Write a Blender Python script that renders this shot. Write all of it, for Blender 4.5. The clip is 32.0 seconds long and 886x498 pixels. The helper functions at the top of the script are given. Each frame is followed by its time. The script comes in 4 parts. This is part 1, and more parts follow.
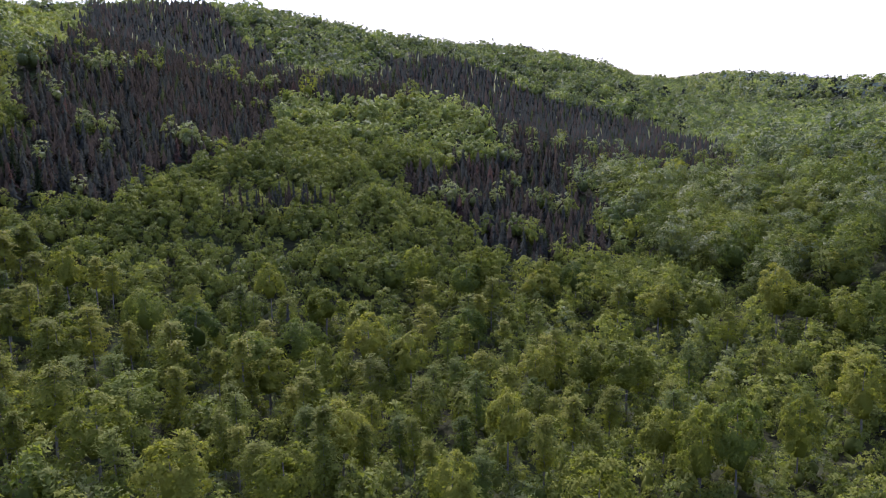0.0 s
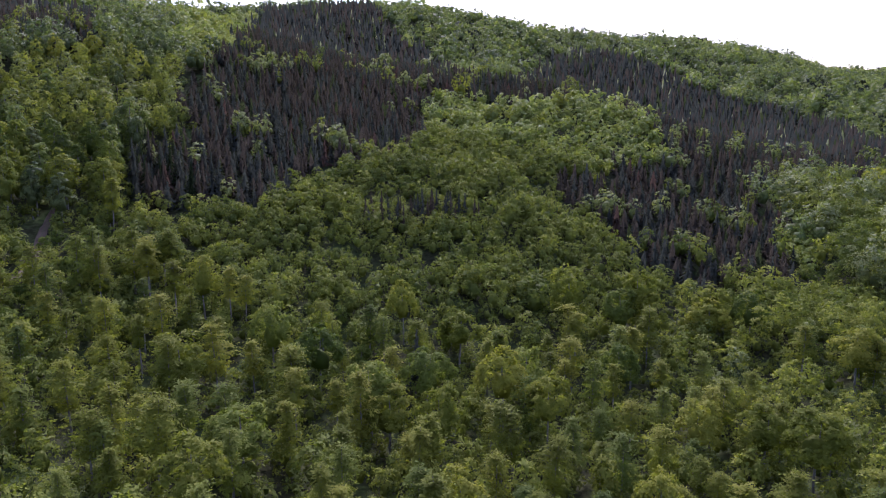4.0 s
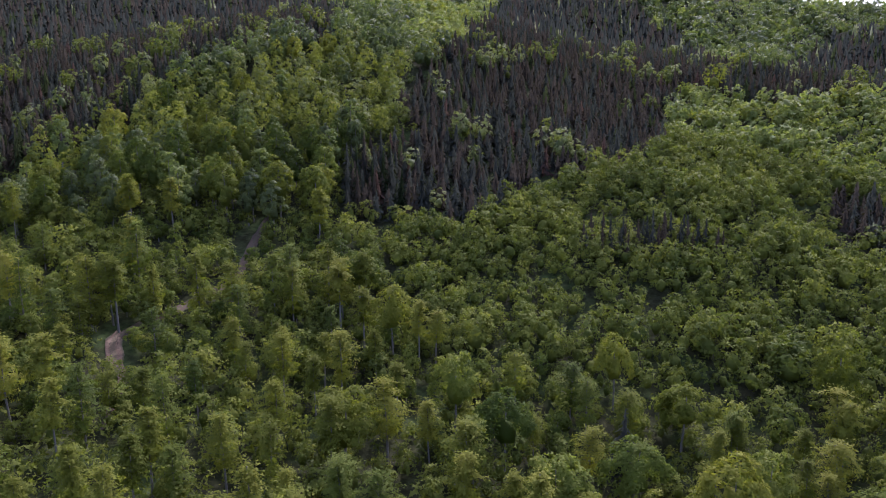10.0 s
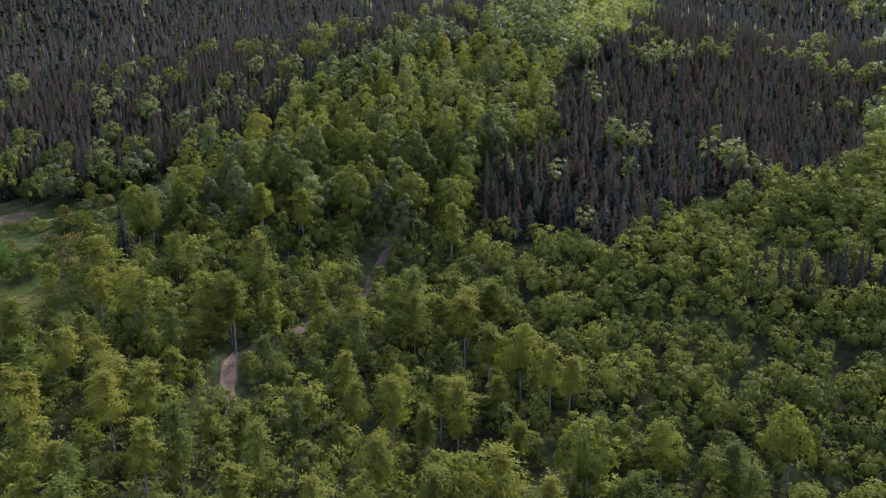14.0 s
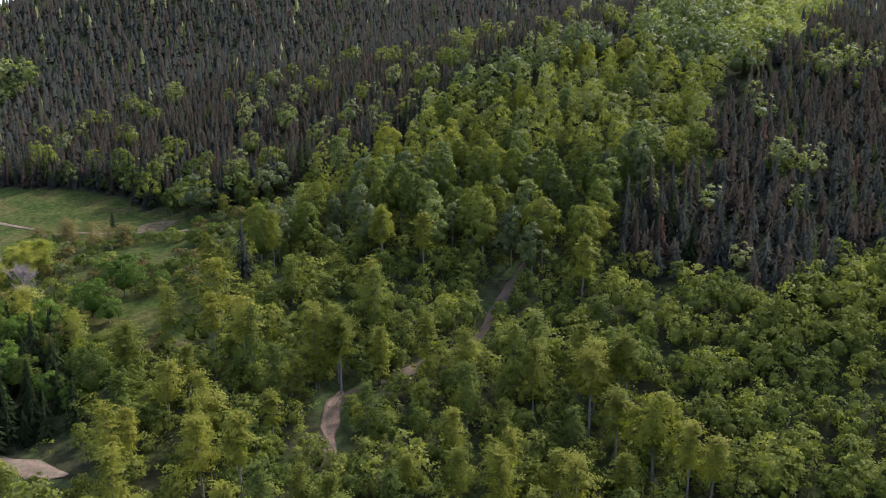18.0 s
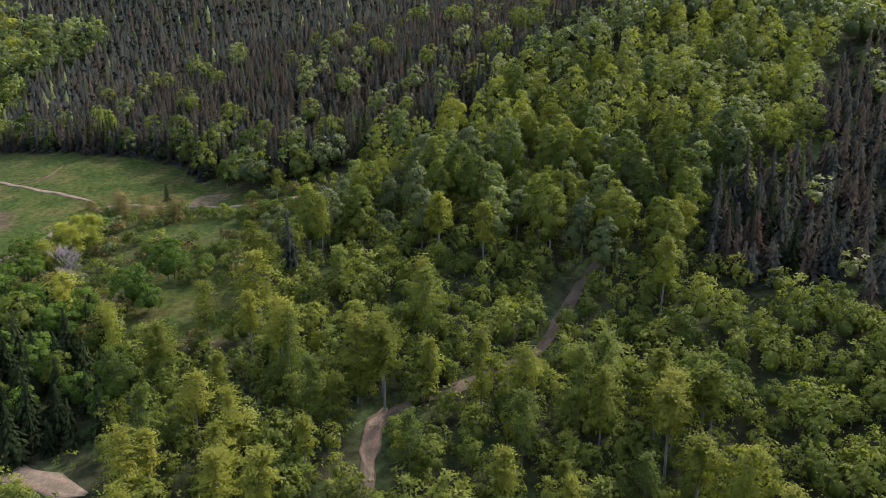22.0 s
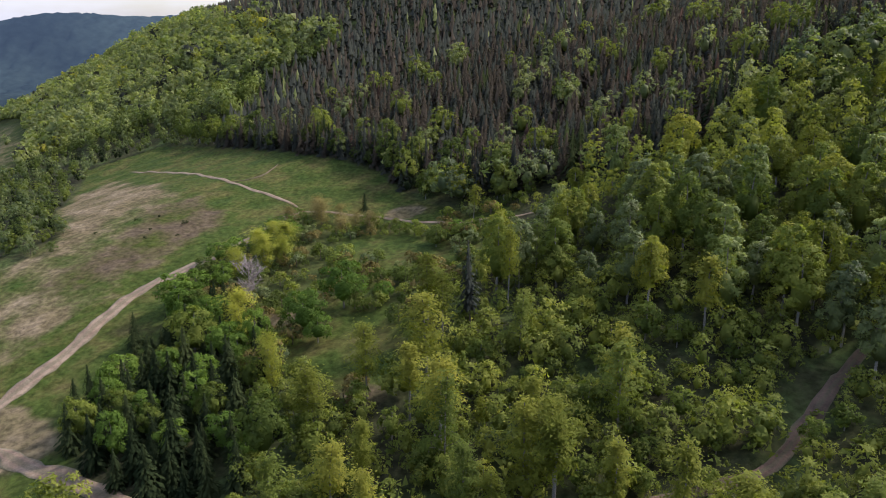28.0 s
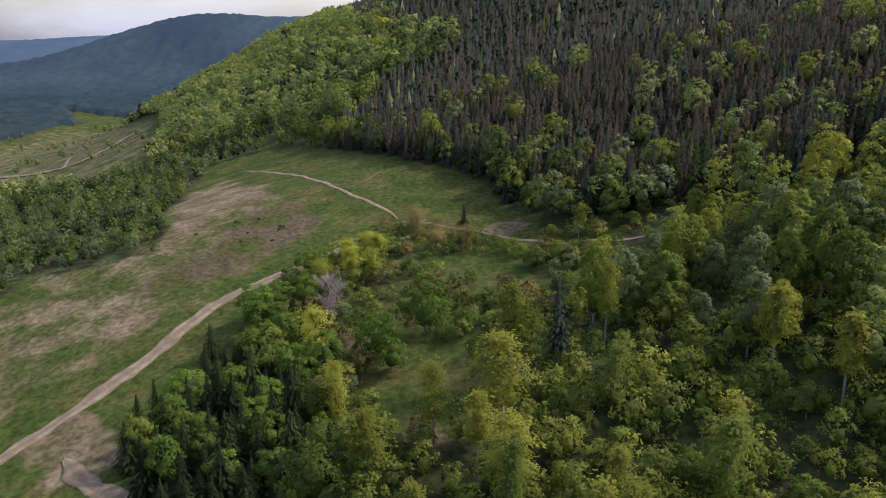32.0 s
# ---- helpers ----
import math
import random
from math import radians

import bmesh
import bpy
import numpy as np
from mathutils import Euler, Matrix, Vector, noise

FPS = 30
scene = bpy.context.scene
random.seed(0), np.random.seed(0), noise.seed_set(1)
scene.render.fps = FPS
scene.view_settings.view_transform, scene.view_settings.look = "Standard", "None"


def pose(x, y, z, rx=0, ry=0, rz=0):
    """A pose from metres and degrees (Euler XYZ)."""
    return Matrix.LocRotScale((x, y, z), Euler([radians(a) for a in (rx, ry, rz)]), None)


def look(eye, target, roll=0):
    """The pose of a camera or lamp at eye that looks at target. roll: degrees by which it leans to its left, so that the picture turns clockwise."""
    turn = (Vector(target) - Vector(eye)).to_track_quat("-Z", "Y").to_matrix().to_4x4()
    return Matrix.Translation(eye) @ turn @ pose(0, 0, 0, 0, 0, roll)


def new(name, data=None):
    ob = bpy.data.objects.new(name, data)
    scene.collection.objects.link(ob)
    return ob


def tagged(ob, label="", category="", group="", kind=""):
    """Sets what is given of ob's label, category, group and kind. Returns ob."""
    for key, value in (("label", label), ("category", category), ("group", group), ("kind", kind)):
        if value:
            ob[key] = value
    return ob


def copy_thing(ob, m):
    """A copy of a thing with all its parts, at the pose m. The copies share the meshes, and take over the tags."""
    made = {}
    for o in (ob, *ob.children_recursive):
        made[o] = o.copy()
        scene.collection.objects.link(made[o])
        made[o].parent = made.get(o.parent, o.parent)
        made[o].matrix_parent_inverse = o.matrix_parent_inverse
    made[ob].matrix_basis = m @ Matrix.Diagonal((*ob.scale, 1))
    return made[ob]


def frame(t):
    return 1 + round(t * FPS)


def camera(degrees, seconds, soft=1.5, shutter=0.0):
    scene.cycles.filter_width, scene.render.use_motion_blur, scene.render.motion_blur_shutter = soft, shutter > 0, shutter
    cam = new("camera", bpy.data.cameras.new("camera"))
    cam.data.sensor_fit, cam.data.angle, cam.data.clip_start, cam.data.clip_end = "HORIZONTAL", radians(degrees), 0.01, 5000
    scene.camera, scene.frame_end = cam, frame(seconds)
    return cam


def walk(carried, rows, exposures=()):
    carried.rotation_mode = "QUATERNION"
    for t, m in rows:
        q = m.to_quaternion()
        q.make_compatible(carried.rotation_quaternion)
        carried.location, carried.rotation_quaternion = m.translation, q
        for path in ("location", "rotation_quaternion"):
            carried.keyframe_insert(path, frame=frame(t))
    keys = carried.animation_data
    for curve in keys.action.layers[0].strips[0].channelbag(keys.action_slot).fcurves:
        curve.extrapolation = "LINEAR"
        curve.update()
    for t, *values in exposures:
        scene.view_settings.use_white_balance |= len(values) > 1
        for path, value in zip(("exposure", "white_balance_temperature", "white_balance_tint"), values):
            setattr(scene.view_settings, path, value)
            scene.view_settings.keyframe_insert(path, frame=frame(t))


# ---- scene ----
cam = camera(62.5, 32.0, 1.0)
# seconds, eye, heading (degrees from +y, anticlockwise), tilt, lean
PATH = [
    (0, (-68.13, -76.44, 50.27), -57.248, -9.477, -0.502),
    (0.5, (-65.49, -75.25, 50.51), -55.737, -9.323, -0.478),
    (1, (-62.83, -73.92, 50.78), -54.122, -9.313, -0.443),
    (1.5, (-60.23, -72.65, 51.23), -52.601, -9.639, -0.417),
    (2, (-57.67, -71.32, 51.66), -50.963, -9.789, -0.407),
    (2.5, (-55.27, -70.00, 51.99), -49.450, -9.775, -0.378),
    (3, (-52.81, -68.67, 52.56), -47.838, -9.772, -0.330),
    (3.5, (-50.51, -67.32, 53.27), -46.339, -9.805, -0.308),
    (5.5, (-41.20, -61.33, 56.02), -40.051, -9.941, -0.286),
    (6, (-38.95, -59.58, 56.82), -38.466, -10.010, -0.280),
    (6.5, (-36.77, -57.86, 57.65), -36.955, -10.030, -0.261),
    (7, (-34.60, -56.17, 58.59), -35.333, -10.060, -0.252),
    (7.5, (-32.50, -54.41, 59.39), -33.836, -10.086, -0.213),
    (8, (-30.39, -52.42, 60.06), -32.252, -10.259, -0.200),
    (8.5, (-28.33, -50.38, 60.77), -30.746, -10.959, -0.214),
    (9, (-26.16, -48.20, 61.43), -29.140, -11.204, -0.209),
    (9.5, (-24.11, -46.03, 62.15), -27.648, -11.241, -0.196),
    (10, (-22.14, -43.68, 62.79), -26.056, -11.245, -0.208),
    (10.5, (-20.28, -41.17, 63.33), -24.578, -11.250, -0.215),
    (11, (-18.30, -38.78, 63.91), -22.961, -11.297, -0.240),
    (11.5, (-16.47, -36.39, 64.48), -21.444, -11.530, -0.249),
    (12, (-14.68, -33.76, 64.90), -19.841, -11.592, -0.235),
    (12.5, (-13.02, -31.38, 65.39), -18.328, -11.585, -0.229),
    (13, (-11.62, -28.91, 66.00), -16.761, -11.695, -0.230),
    (13.5, (-10.36, -26.51, 66.63), -15.315, -11.748, -0.190),
    (14, (-9.12, -24.08, 67.44), -13.767, -11.767, -0.192),
    (14.5, (-7.92, -21.80, 68.12), -12.304, -11.769, -0.176),
    (15, (-6.76, -19.52, 68.95), -10.752, -11.804, -0.168),
    (15.5, (-5.69, -17.13, 69.69), -9.318, -11.818, -0.148),
    (17.5, (-1.97, -7.75, 72.32), -3.688, -11.829, -0.123),
    (18, (-1.21, -5.27, 73.12), -2.426, -11.884, -0.113),
    (18.5, (-0.52, -2.70, 73.98), -1.234, -11.996, -0.074),
    (19, (-0.00, -0.00, 75.00), 0.000, -12.098, 0.019),
    (19.5, (0.51, 2.60, 76.02), 1.173, -12.227, 0.050),
    (20, (0.96, 5.33, 76.97), 2.395, -12.340, 0.072),
    (20.5, (1.48, 8.16, 77.65), 3.222, -12.407, 0.076),
    (21, (1.85, 11.03, 77.84), 3.314, -13.468, 0.053),
    (21.5, (2.08, 13.94, 78.37), 3.324, -14.999, -0.003),
    (22, (2.25, 16.94, 78.92), 3.401, -15.487, -0.000),
    (22.5, (2.23, 19.87, 79.36), 3.638, -15.635, -0.008),
    (23, (2.44, 22.88, 79.73), 5.401, -15.689, 0.020),
    (23.5, (2.77, 25.64, 80.02), 7.191, -15.714, 0.047),
    (24, (2.94, 28.29, 80.44), 9.061, -15.778, 0.020),
    (24.5, (3.03, 30.85, 80.80), 10.722, -15.825, 0.024),
    (25, (3.19, 33.63, 81.19), 12.385, -15.839, 0.054),
    (25.5, (3.11, 36.35, 81.53), 13.896, -15.883, 0.087),
    (27.5, (2.53, 47.62, 82.16), 19.783, -15.953, 0.188),
    (28, (2.25, 50.32, 82.40), 21.122, -15.981, 0.190),
    (28.5, (2.15, 52.97, 82.67), 22.385, -16.015, 0.178),
    (29, (2.02, 55.70, 82.86), 23.711, -16.032, 0.175),
    (29.5, (2.00, 58.34, 83.01), 24.947, -16.041, 0.209),
    (30, (1.90, 61.01, 83.08), 26.227, -16.040, 0.261),
    (30.5, (1.85, 63.39, 83.20), 27.431, -16.039, 0.300),
    (31, (1.87, 65.95, 83.27), 28.730, -16.056, 0.333),
    (31.5, (1.74, 68.29, 83.34), 29.864, -16.066, 0.337),
    (32, (1.64, 70.73, 83.33), 31.091, -16.057, 0.352),
]


def flown(eye, heading, tilt, lean):
    h, p = radians(heading), radians(tilt)
    return look(eye, Vector(eye) + Vector((-math.sin(h) * math.cos(p), math.cos(h) * math.cos(p), math.sin(p))), lean)


walk(cam, [(t, flown(eye, h, p, l)) for t, eye, h, p, l in PATH],
     exposures=[(0, 1.1, 5300, 35), (6, 1.1, 5300, 35), (12, 1.16, 5450, 31), (16, 1.23, 5650, 25), (20, 1.33, 5850, 20), (26, 1.30, 5950, 19), (32, 1.05, 6000, 20)])


# ---- light ----
SUN_AZ, SUN_EL = radians(46), radians(44)
sun_way = Vector((math.sin(SUN_AZ) * math.cos(SUN_EL), math.cos(SUN_AZ) * math.cos(SUN_EL), math.sin(SUN_EL)))
sun = new("sun", bpy.data.lights.new("sun", "SUN"))
sun.data.energy, sun.data.angle, sun.data.color = 2.6, radians(9), (1.0, 0.93, 0.80)
sun.matrix_world = look((0, 0, 400), Vector((0, 0, 400)) - sun_way)

world = bpy.data.worlds.new("sky")
scene.world = world
world.use_nodes = True
wn, wl = world.node_tree.nodes, world.node_tree.links
wn.clear()
w_out, w_bg, w_sky = wn.new("ShaderNodeOutputWorld"), wn.new("ShaderNodeBackground"), wn.new("ShaderNodeTexSky")
w_sky.sky_type, w_sky.sun_disc = "NISHITA", False
w_sky.sun_elevation, w_sky.sun_rotation = SUN_EL, SUN_AZ
w_sky.air_density, w_sky.dust_density, w_sky.ozone_density = 1.2, 3.0, 1.0
w_co, w_no, w_ra, w_mx = wn.new("ShaderNodeTexCoord"), wn.new("ShaderNodeTexNoise"), wn.new("ShaderNodeValToRGB"), wn.new("ShaderNodeMix")
w_mp = wn.new("ShaderNodeMapping")
w_mp.inputs["Scale"].default_value = (1.0, 1.0, 3.0)
wl.new(w_co.outputs["Generated"], w_mp.inputs["Vector"])
wl.new(w_mp.outputs["Vector"], w_no.inputs["Vector"])
w_no.inputs["Scale"].default_value, w_no.inputs["Detail"].default_value, w_no.inputs["Roughness"].default_value = 2.6, 6.0, 0.55
w_ra.color_ramp.elements[0].position, w_ra.color_ramp.elements[1].position = 0.36, 0.62
w_mx.data_type = "RGBA"
wl.new(w_no.outputs["Fac"], w_ra.inputs["Fac"])
wl.new(w_ra.outputs["Color"], w_mx.inputs["Factor"])
wl.new(w_sky.outputs["Color"], w_mx.inputs["A"])
w_cl = wn.new("ShaderNodeMix")
w_cl.data_type = "RGBA"
w_cl.inputs["Factor"].default_value = 0.55
w_cl.inputs["B"].default_value = (3.2, 3.3, 3.7, 1)
wl.new(w_sky.outputs["Color"], w_cl.inputs["A"])
wl.new(w_cl.outputs["Result"], w_mx.inputs["B"])
wl.new(w_mx.outputs["Result"], w_bg.inputs["Color"])
w_bg.inputs["Strength"].default_value = 0.15
wl.new(w_bg.outputs["Background"], w_out.inputs["Surface"])


# ---- materials ----
def shader(name):
    m = bpy.data.materials.new(name)
    m.use_nodes = True
    nt = m.node_tree
    return m, nt.nodes, nt.links, nt.nodes["Principled BSDF"], nt.nodes["Material Output"]


def ramp(nodes, stops):
    r = nodes.new("ShaderNodeValToRGB")
    while len(r.color_ramp.elements) < len(stops):
        r.color_ramp.elements.new(0.5)
    for e, (p, c) in zip(r.color_ramp.elements, stops):
        e.position, e.color = p, (*c, 1)
    return r


def noise_tex(nodes, links, scale, detail=3.0, rough=0.55, vector=None):
    n = nodes.new("ShaderNodeTexNoise")
    n.inputs["Scale"].default_value, n.inputs["Detail"].default_value, n.inputs["Roughness"].default_value = scale, detail, rough
    if vector is not None:
        links.new(vector, n.inputs["Vector"])
    return n


def mixed(nodes, links, kind, fac, a, b):
    x = nodes.new("ShaderNodeMix")
    x.data_type, x.blend_type = "RGBA", kind
    for socket, value in ((x.inputs["Factor"], fac), (x.inputs["A"], a), (x.inputs["B"], b)):
        if isinstance(value, (int, float)):
            socket.default_value = value
        elif isinstance(value, tuple):
            socket.default_value = (*value, 1)
        else:
            links.new(value, socket)
    return x.outputs["Result"]


def foliage(name, dark, mid, light, through_leaf=0.3, gloss=0.2, patch=0.05, spread=0.62):
    """Leaves: each leaf, each tree and each stand differs a little; some light passes through."""
    m, nodes, links, bsdf, out = shader(name)
    geo, info, kind = nodes.new("ShaderNodeNewGeometry"), nodes.new("ShaderNodeObjectInfo"), nodes.new("ShaderNodeAttribute")
    kind.attribute_name = "tree"
    fine = noise_tex(nodes, links, 1.3, 3.0, 0.65, geo.outputs["Position"])
    total = -0.35 - 0.5 * spread
    for source, weight in ((geo.outputs["Random Per Island"], 0.2), (kind.outputs["Fac"], spread), (info.outputs["Random"], spread), (noise_tex(nodes, links, patch, 2.0, 0.5, geo.outputs["Position"]).outputs["Fac"], 0.8), (fine.outputs["Fac"], 0.5)):
        add = nodes.new("ShaderNodeMath")
        add.operation = "MULTIPLY_ADD"
        links.new(source, add.inputs[0])
        add.inputs[1].default_value = weight
        if isinstance(total, float):
            add.inputs[2].default_value = total
        else:
            links.new(total, add.inputs[2])
        total = add.outputs[0]
    r = ramp(nodes, ((0.1, dark), (0.5, mid), (1.0, light)))
    links.new(total, r.inputs["Fac"])
    links.new(r.outputs["Color"], bsdf.inputs["Base Color"])
    bsdf.inputs["Roughness"].default_value = 0.65
    bsdf.inputs["Specular IOR Level"].default_value = gloss
    bump = nodes.new("ShaderNodeBump")
    bump.inputs["Strength"].default_value, bump.inputs["Distance"].default_value = 0.3, 0.4
    links.new(fine.outputs["Fac"], bump.inputs["Height"])
    links.new(bump.outputs[0], bsdf.inputs["Normal"])
    glow, mix = nodes.new("ShaderNodeBsdfTranslucent"), nodes.new("ShaderNodeMixShader")
    links.new(mixed(nodes, links, "MULTIPLY", 1.0, r.outputs["Color"], (1.25, 1.35, 0.6)), glow.inputs["Color"])
    mix.inputs["Fac"].default_value = through_leaf
    links.new(bsdf.outputs[0], mix.inputs[1])
    links.new(glow.outputs[0], mix.inputs[2])
    links.new(mix.outputs[0], out.inputs["Surface"])
    return m


BEECH = foliage("beech_leaves", (0.094, 0.110, 0.015), (0.166, 0.176, 0.026), (0.250, 0.238, 0.038), 0.44, 0.06)
YOUNG = foliage("young_beech_leaves", (0.064, 0.088, 0.017), (0.118, 0.144, 0.026), (0.196, 0.208, 0.038), 0.42, 0.06)
UNDER = foliage("undergrowth_leaves", (0.046, 0.066, 0.015), (0.084, 0.106, 0.022), (0.144, 0.160, 0.031), 0.38, 0.06)
OLD = foliage("old_beech_leaves", (0.064, 0.086, 0.032), (0.110, 0.134, 0.045), (0.174, 0.190, 0.062), 0.42, 0.25)
LIGHT = foliage("light_beech_leaves", (0.100, 0.132, 0.038), (0.160, 0.192, 0.053), (0.230, 0.254, 0.072), 0.44, 0.2)
FRESH = foliage("fresh_green_leaves", (0.062, 0.104, 0.018), (0.104, 0.160, 0.026), (0.160, 0.220, 0.038), 0.42, 0.05)
SPRUCE = foliage("spruce_needles", (0.024, 0.028, 0.023), (0.037, 0.041, 0.033), (0.053, 0.057, 0.043), 0.2, 0.0, 0.05, 0.3)
BROWN_SPRUCE = foliage("brownish_spruce_needles", (0.031, 0.026, 0.019), (0.046, 0.039, 0.029), (0.066, 0.055, 0.040), 0.2, 0.0, 0.05, 0.3)
FIR = foliage("fir_needles", (0.012, 0.018, 0.008), (0.022, 0.030, 0.012), (0.044, 0.054, 0.019), 0.08, 0.0)
WILLOW = foliage("yellow_willow_leaves", (0.17, 0.19, 0.022), (0.25, 0.26, 0.030), (0.32, 0.31, 0.042), 0.4, 0.1)
RUSSET = foliage("russet_twigs", (0.095, 0.078, 0.022), (0.145, 0.115, 0.035), (0.20, 0.155, 0.05), 0.25, 0.1)
DEAD = foliage("dead_spruce_needles", (0.032, 0.021, 0.016), (0.048, 0.031, 0.023), (0.068, 0.044, 0.032), 0.1, 0.0)


def bark(name, low, high):
    m, nodes, links, bsdf, out = shader(name)
    co = nodes.new("ShaderNodeTexCoord")
    n = noise_tex(nodes, links, 6.0, 5.0, 0.6, co.outputs["Object"])
    r = ramp(nodes, ((0.3, low), (0.7, high)))
    links.new(n.outputs["Fac"], r.inputs["Fac"])
    links.new(r.outputs["Color"], bsdf.inputs["Base Color"])
    bsdf.inputs["Roughness"].default_value = 0.85
    bump = nodes.new("ShaderNodeBump")
    bump.inputs["Strength"].default_value, bump.inputs["Distance"].default_value = 0.5, 0.05
    links.new(n.outputs["Fac"], bump.inputs["Height"])
    links.new(bump.outputs[0], bsdf.inputs["Normal"])
    return m


BEECH_BARK = bark("beech_bark", (0.085, 0.076, 0.064), (0.20, 0.185, 0.162))
DARK_BARK = bark("spruce_bark", (0.05, 0.038, 0.03), (0.12, 0.09, 0.07))
GREY_TWIG = bark("bare_grey_twigs", (0.16, 0.132, 0.118), (0.29, 0.25, 0.225))


def dirt(name, a, b, c):
    m, nodes, links, bsdf, out = shader(name)
    geo = nodes.new("ShaderNodeNewGeometry")
    big = noise_tex(nodes, links, 0.25, 4.0, 0.6, geo.outputs["Position"])
    fine = noise_tex(nodes, links, 2.2, 5.0, 0.65, geo.outputs["Position"])
    r = ramp(nodes, ((0.3, a), (0.5, b), (0.72, c)))
    links.new(big.outputs["Fac"], r.inputs["Fac"])
    worn, rub = nodes.new("ShaderNodeAttribute"), nodes.new("ShaderNodeMath")
    worn.attribute_name, rub.operation, rub.use_clamp = "worn", "MULTIPLY_ADD", True
    links.new(fine.outputs["Fac"], rub.inputs[0])
    rub.inputs[1].default_value = 0.9
    shift = nodes.new("ShaderNodeMath")
    shift.operation = "SUBTRACT"
    links.new(worn.outputs["Fac"], shift.inputs[0])
    shift.inputs[1].default_value = 0.4
    links.new(shift.outputs[0], rub.inputs[2])
    col = mixed(nodes, links, "MIX", rub.outputs[0], (0.075, 0.072, 0.032), r.outputs["Color"])
    col = mixed(nodes, links, "OVERLAY", 0.55, col, fine.outputs["Fac"])
    links.new(col, bsdf.inputs["Base Color"])
    bsdf.inputs["Roughness"].default_value = 0.95
    bump = nodes.new("ShaderNodeBump")
    bump.inputs["Strength"].default_value, bump.inputs["Distance"].default_value = 0.7, 0.15
    links.new(fine.outputs["Fac"], bump.inputs["Height"])
    links.new(bump.outputs[0], bsdf.inputs["Normal"])
    return m


TRACK = dirt("dirt_track", (0.104, 0.068, 0.042), (0.166, 0.113, 0.072), (0.232, 0.168, 0.112))
RUTTED = dirt("forest_track_soil", (0.046, 0.028, 0.018), (0.084, 0.051, 0.033), (0.125, 0.080, 0.053))

BARE_SOIL = dirt("bare_forest_soil", (0.12, 0.070, 0.042), (0.18, 0.112, 0.068), (0.25, 0.165, 0.105))


def land_material():
    """Forest litter, meadow grass and dry grass by the land's own cover."""
    m, nodes, links, bsdf, out = shader("land")
    geo = nodes.new("ShaderNodeNewGeometry")
    where = geo.outputs["Position"]
    grass_at, dry_at, heath_at = (nodes.new("ShaderNodeAttribute") for _ in range(3))
    grass_at.attribute_name, dry_at.attribute_name, heath_at.attribute_name = "grass", "dry", "heath"
    big, mid, fine = (noise_tex(nodes, links, s, d, 0.6, where) for s, d in ((0.025, 4.0), (0.085, 10.0), (0.55, 9.0)))
    litter = ramp(nodes, ((0.32, (0.024, 0.024, 0.013)), (0.48, (0.036, 0.038, 0.016)), (0.62, (0.044, 0.060, 0.019))))
    links.new(mid.outputs["Fac"], litter.inputs["Fac"])
    grass = ramp(nodes, ((0.30, (0.024, 0.041, 0.008)), (0.48, (0.039, 0.053, 0.011)), (0.63, (0.064, 0.061, 0.018)), (0.80, (0.098, 0.080, 0.034))))
    links.new(mid.outputs["Fac"], grass.inputs["Fac"])
    hay = ramp(nodes, ((0.30, (0.060, 0.056, 0.022)), (0.50, (0.108, 0.086, 0.046)), (0.68, (0.170, 0.134, 0.086))))
    links.new(mid.outputs["Fac"], hay.inputs["Fac"])
    moor = ramp(nodes, ((0.34, (0.040, 0.050, 0.010)), (0.48, (0.058, 0.050, 0.022)), (0.60, (0.074, 0.056, 0.034)), (0.75, (0.036, 0.030, 0.020))))
    links.new(mid.outputs["Fac"], moor.inputs["Fac"])

    def edge(attribute, wobble):
        a = nodes.new("ShaderNodeMath")
        a.operation = "MULTIPLY_ADD"
        links.new(wobble, a.inputs[0])
        a.inputs[1].default_value = 0.9
        links.new(attribute, a.inputs[2])
        r = nodes.new("ShaderNodeMapRange")
        r.inputs["From Min"].default_value, r.inputs["From Max"].default_value = 0.78, 1.12
        links.new(a.outputs[0], r.inputs["Value"])
        return r.outputs["Result"]

    col = mixed(nodes, links, "MIX", edge(dry_at.outputs["Fac"], mid.outputs["Fac"]), grass.outputs["Color"], hay.outputs["Color"])
    col = mixed(nodes, links, "MIX", edge(heath_at.outputs["Fac"], mid.outputs["Fac"]), col, moor.outputs["Color"])
    col = mixed(nodes, links, "MIX", edge(grass_at.outputs["Fac"], big.outputs["Fac"]), litter.outputs["Color"], col)
    grit = ramp(nodes, ((0.36, (0.12, 0.12, 0.12)), (0.66, (0.9, 0.9, 0.9))))
    links.new(fine.outputs["Fac"], grit.inputs["Fac"])
    col = mixed(nodes, links, "OVERLAY", 0.5, col, grit.outputs["Color"])
    links.new(col, bsdf.inputs["Base Color"])
    bsdf.inputs["Roughness"].default_value = 0.95
    bsdf.inputs["Specular IOR Level"].default_value = 0.05
    bump = nodes.new("ShaderNodeBump")
    bump.inputs["Strength"].default_value, bump.inputs["Distance"].default_value = 0.9, 0.35
    links.new(fine.outputs["Fac"], bump.inputs["Height"])
    links.new(bump.outputs[0], bsdf.inputs["Normal"])
    return m


LAND = land_material()


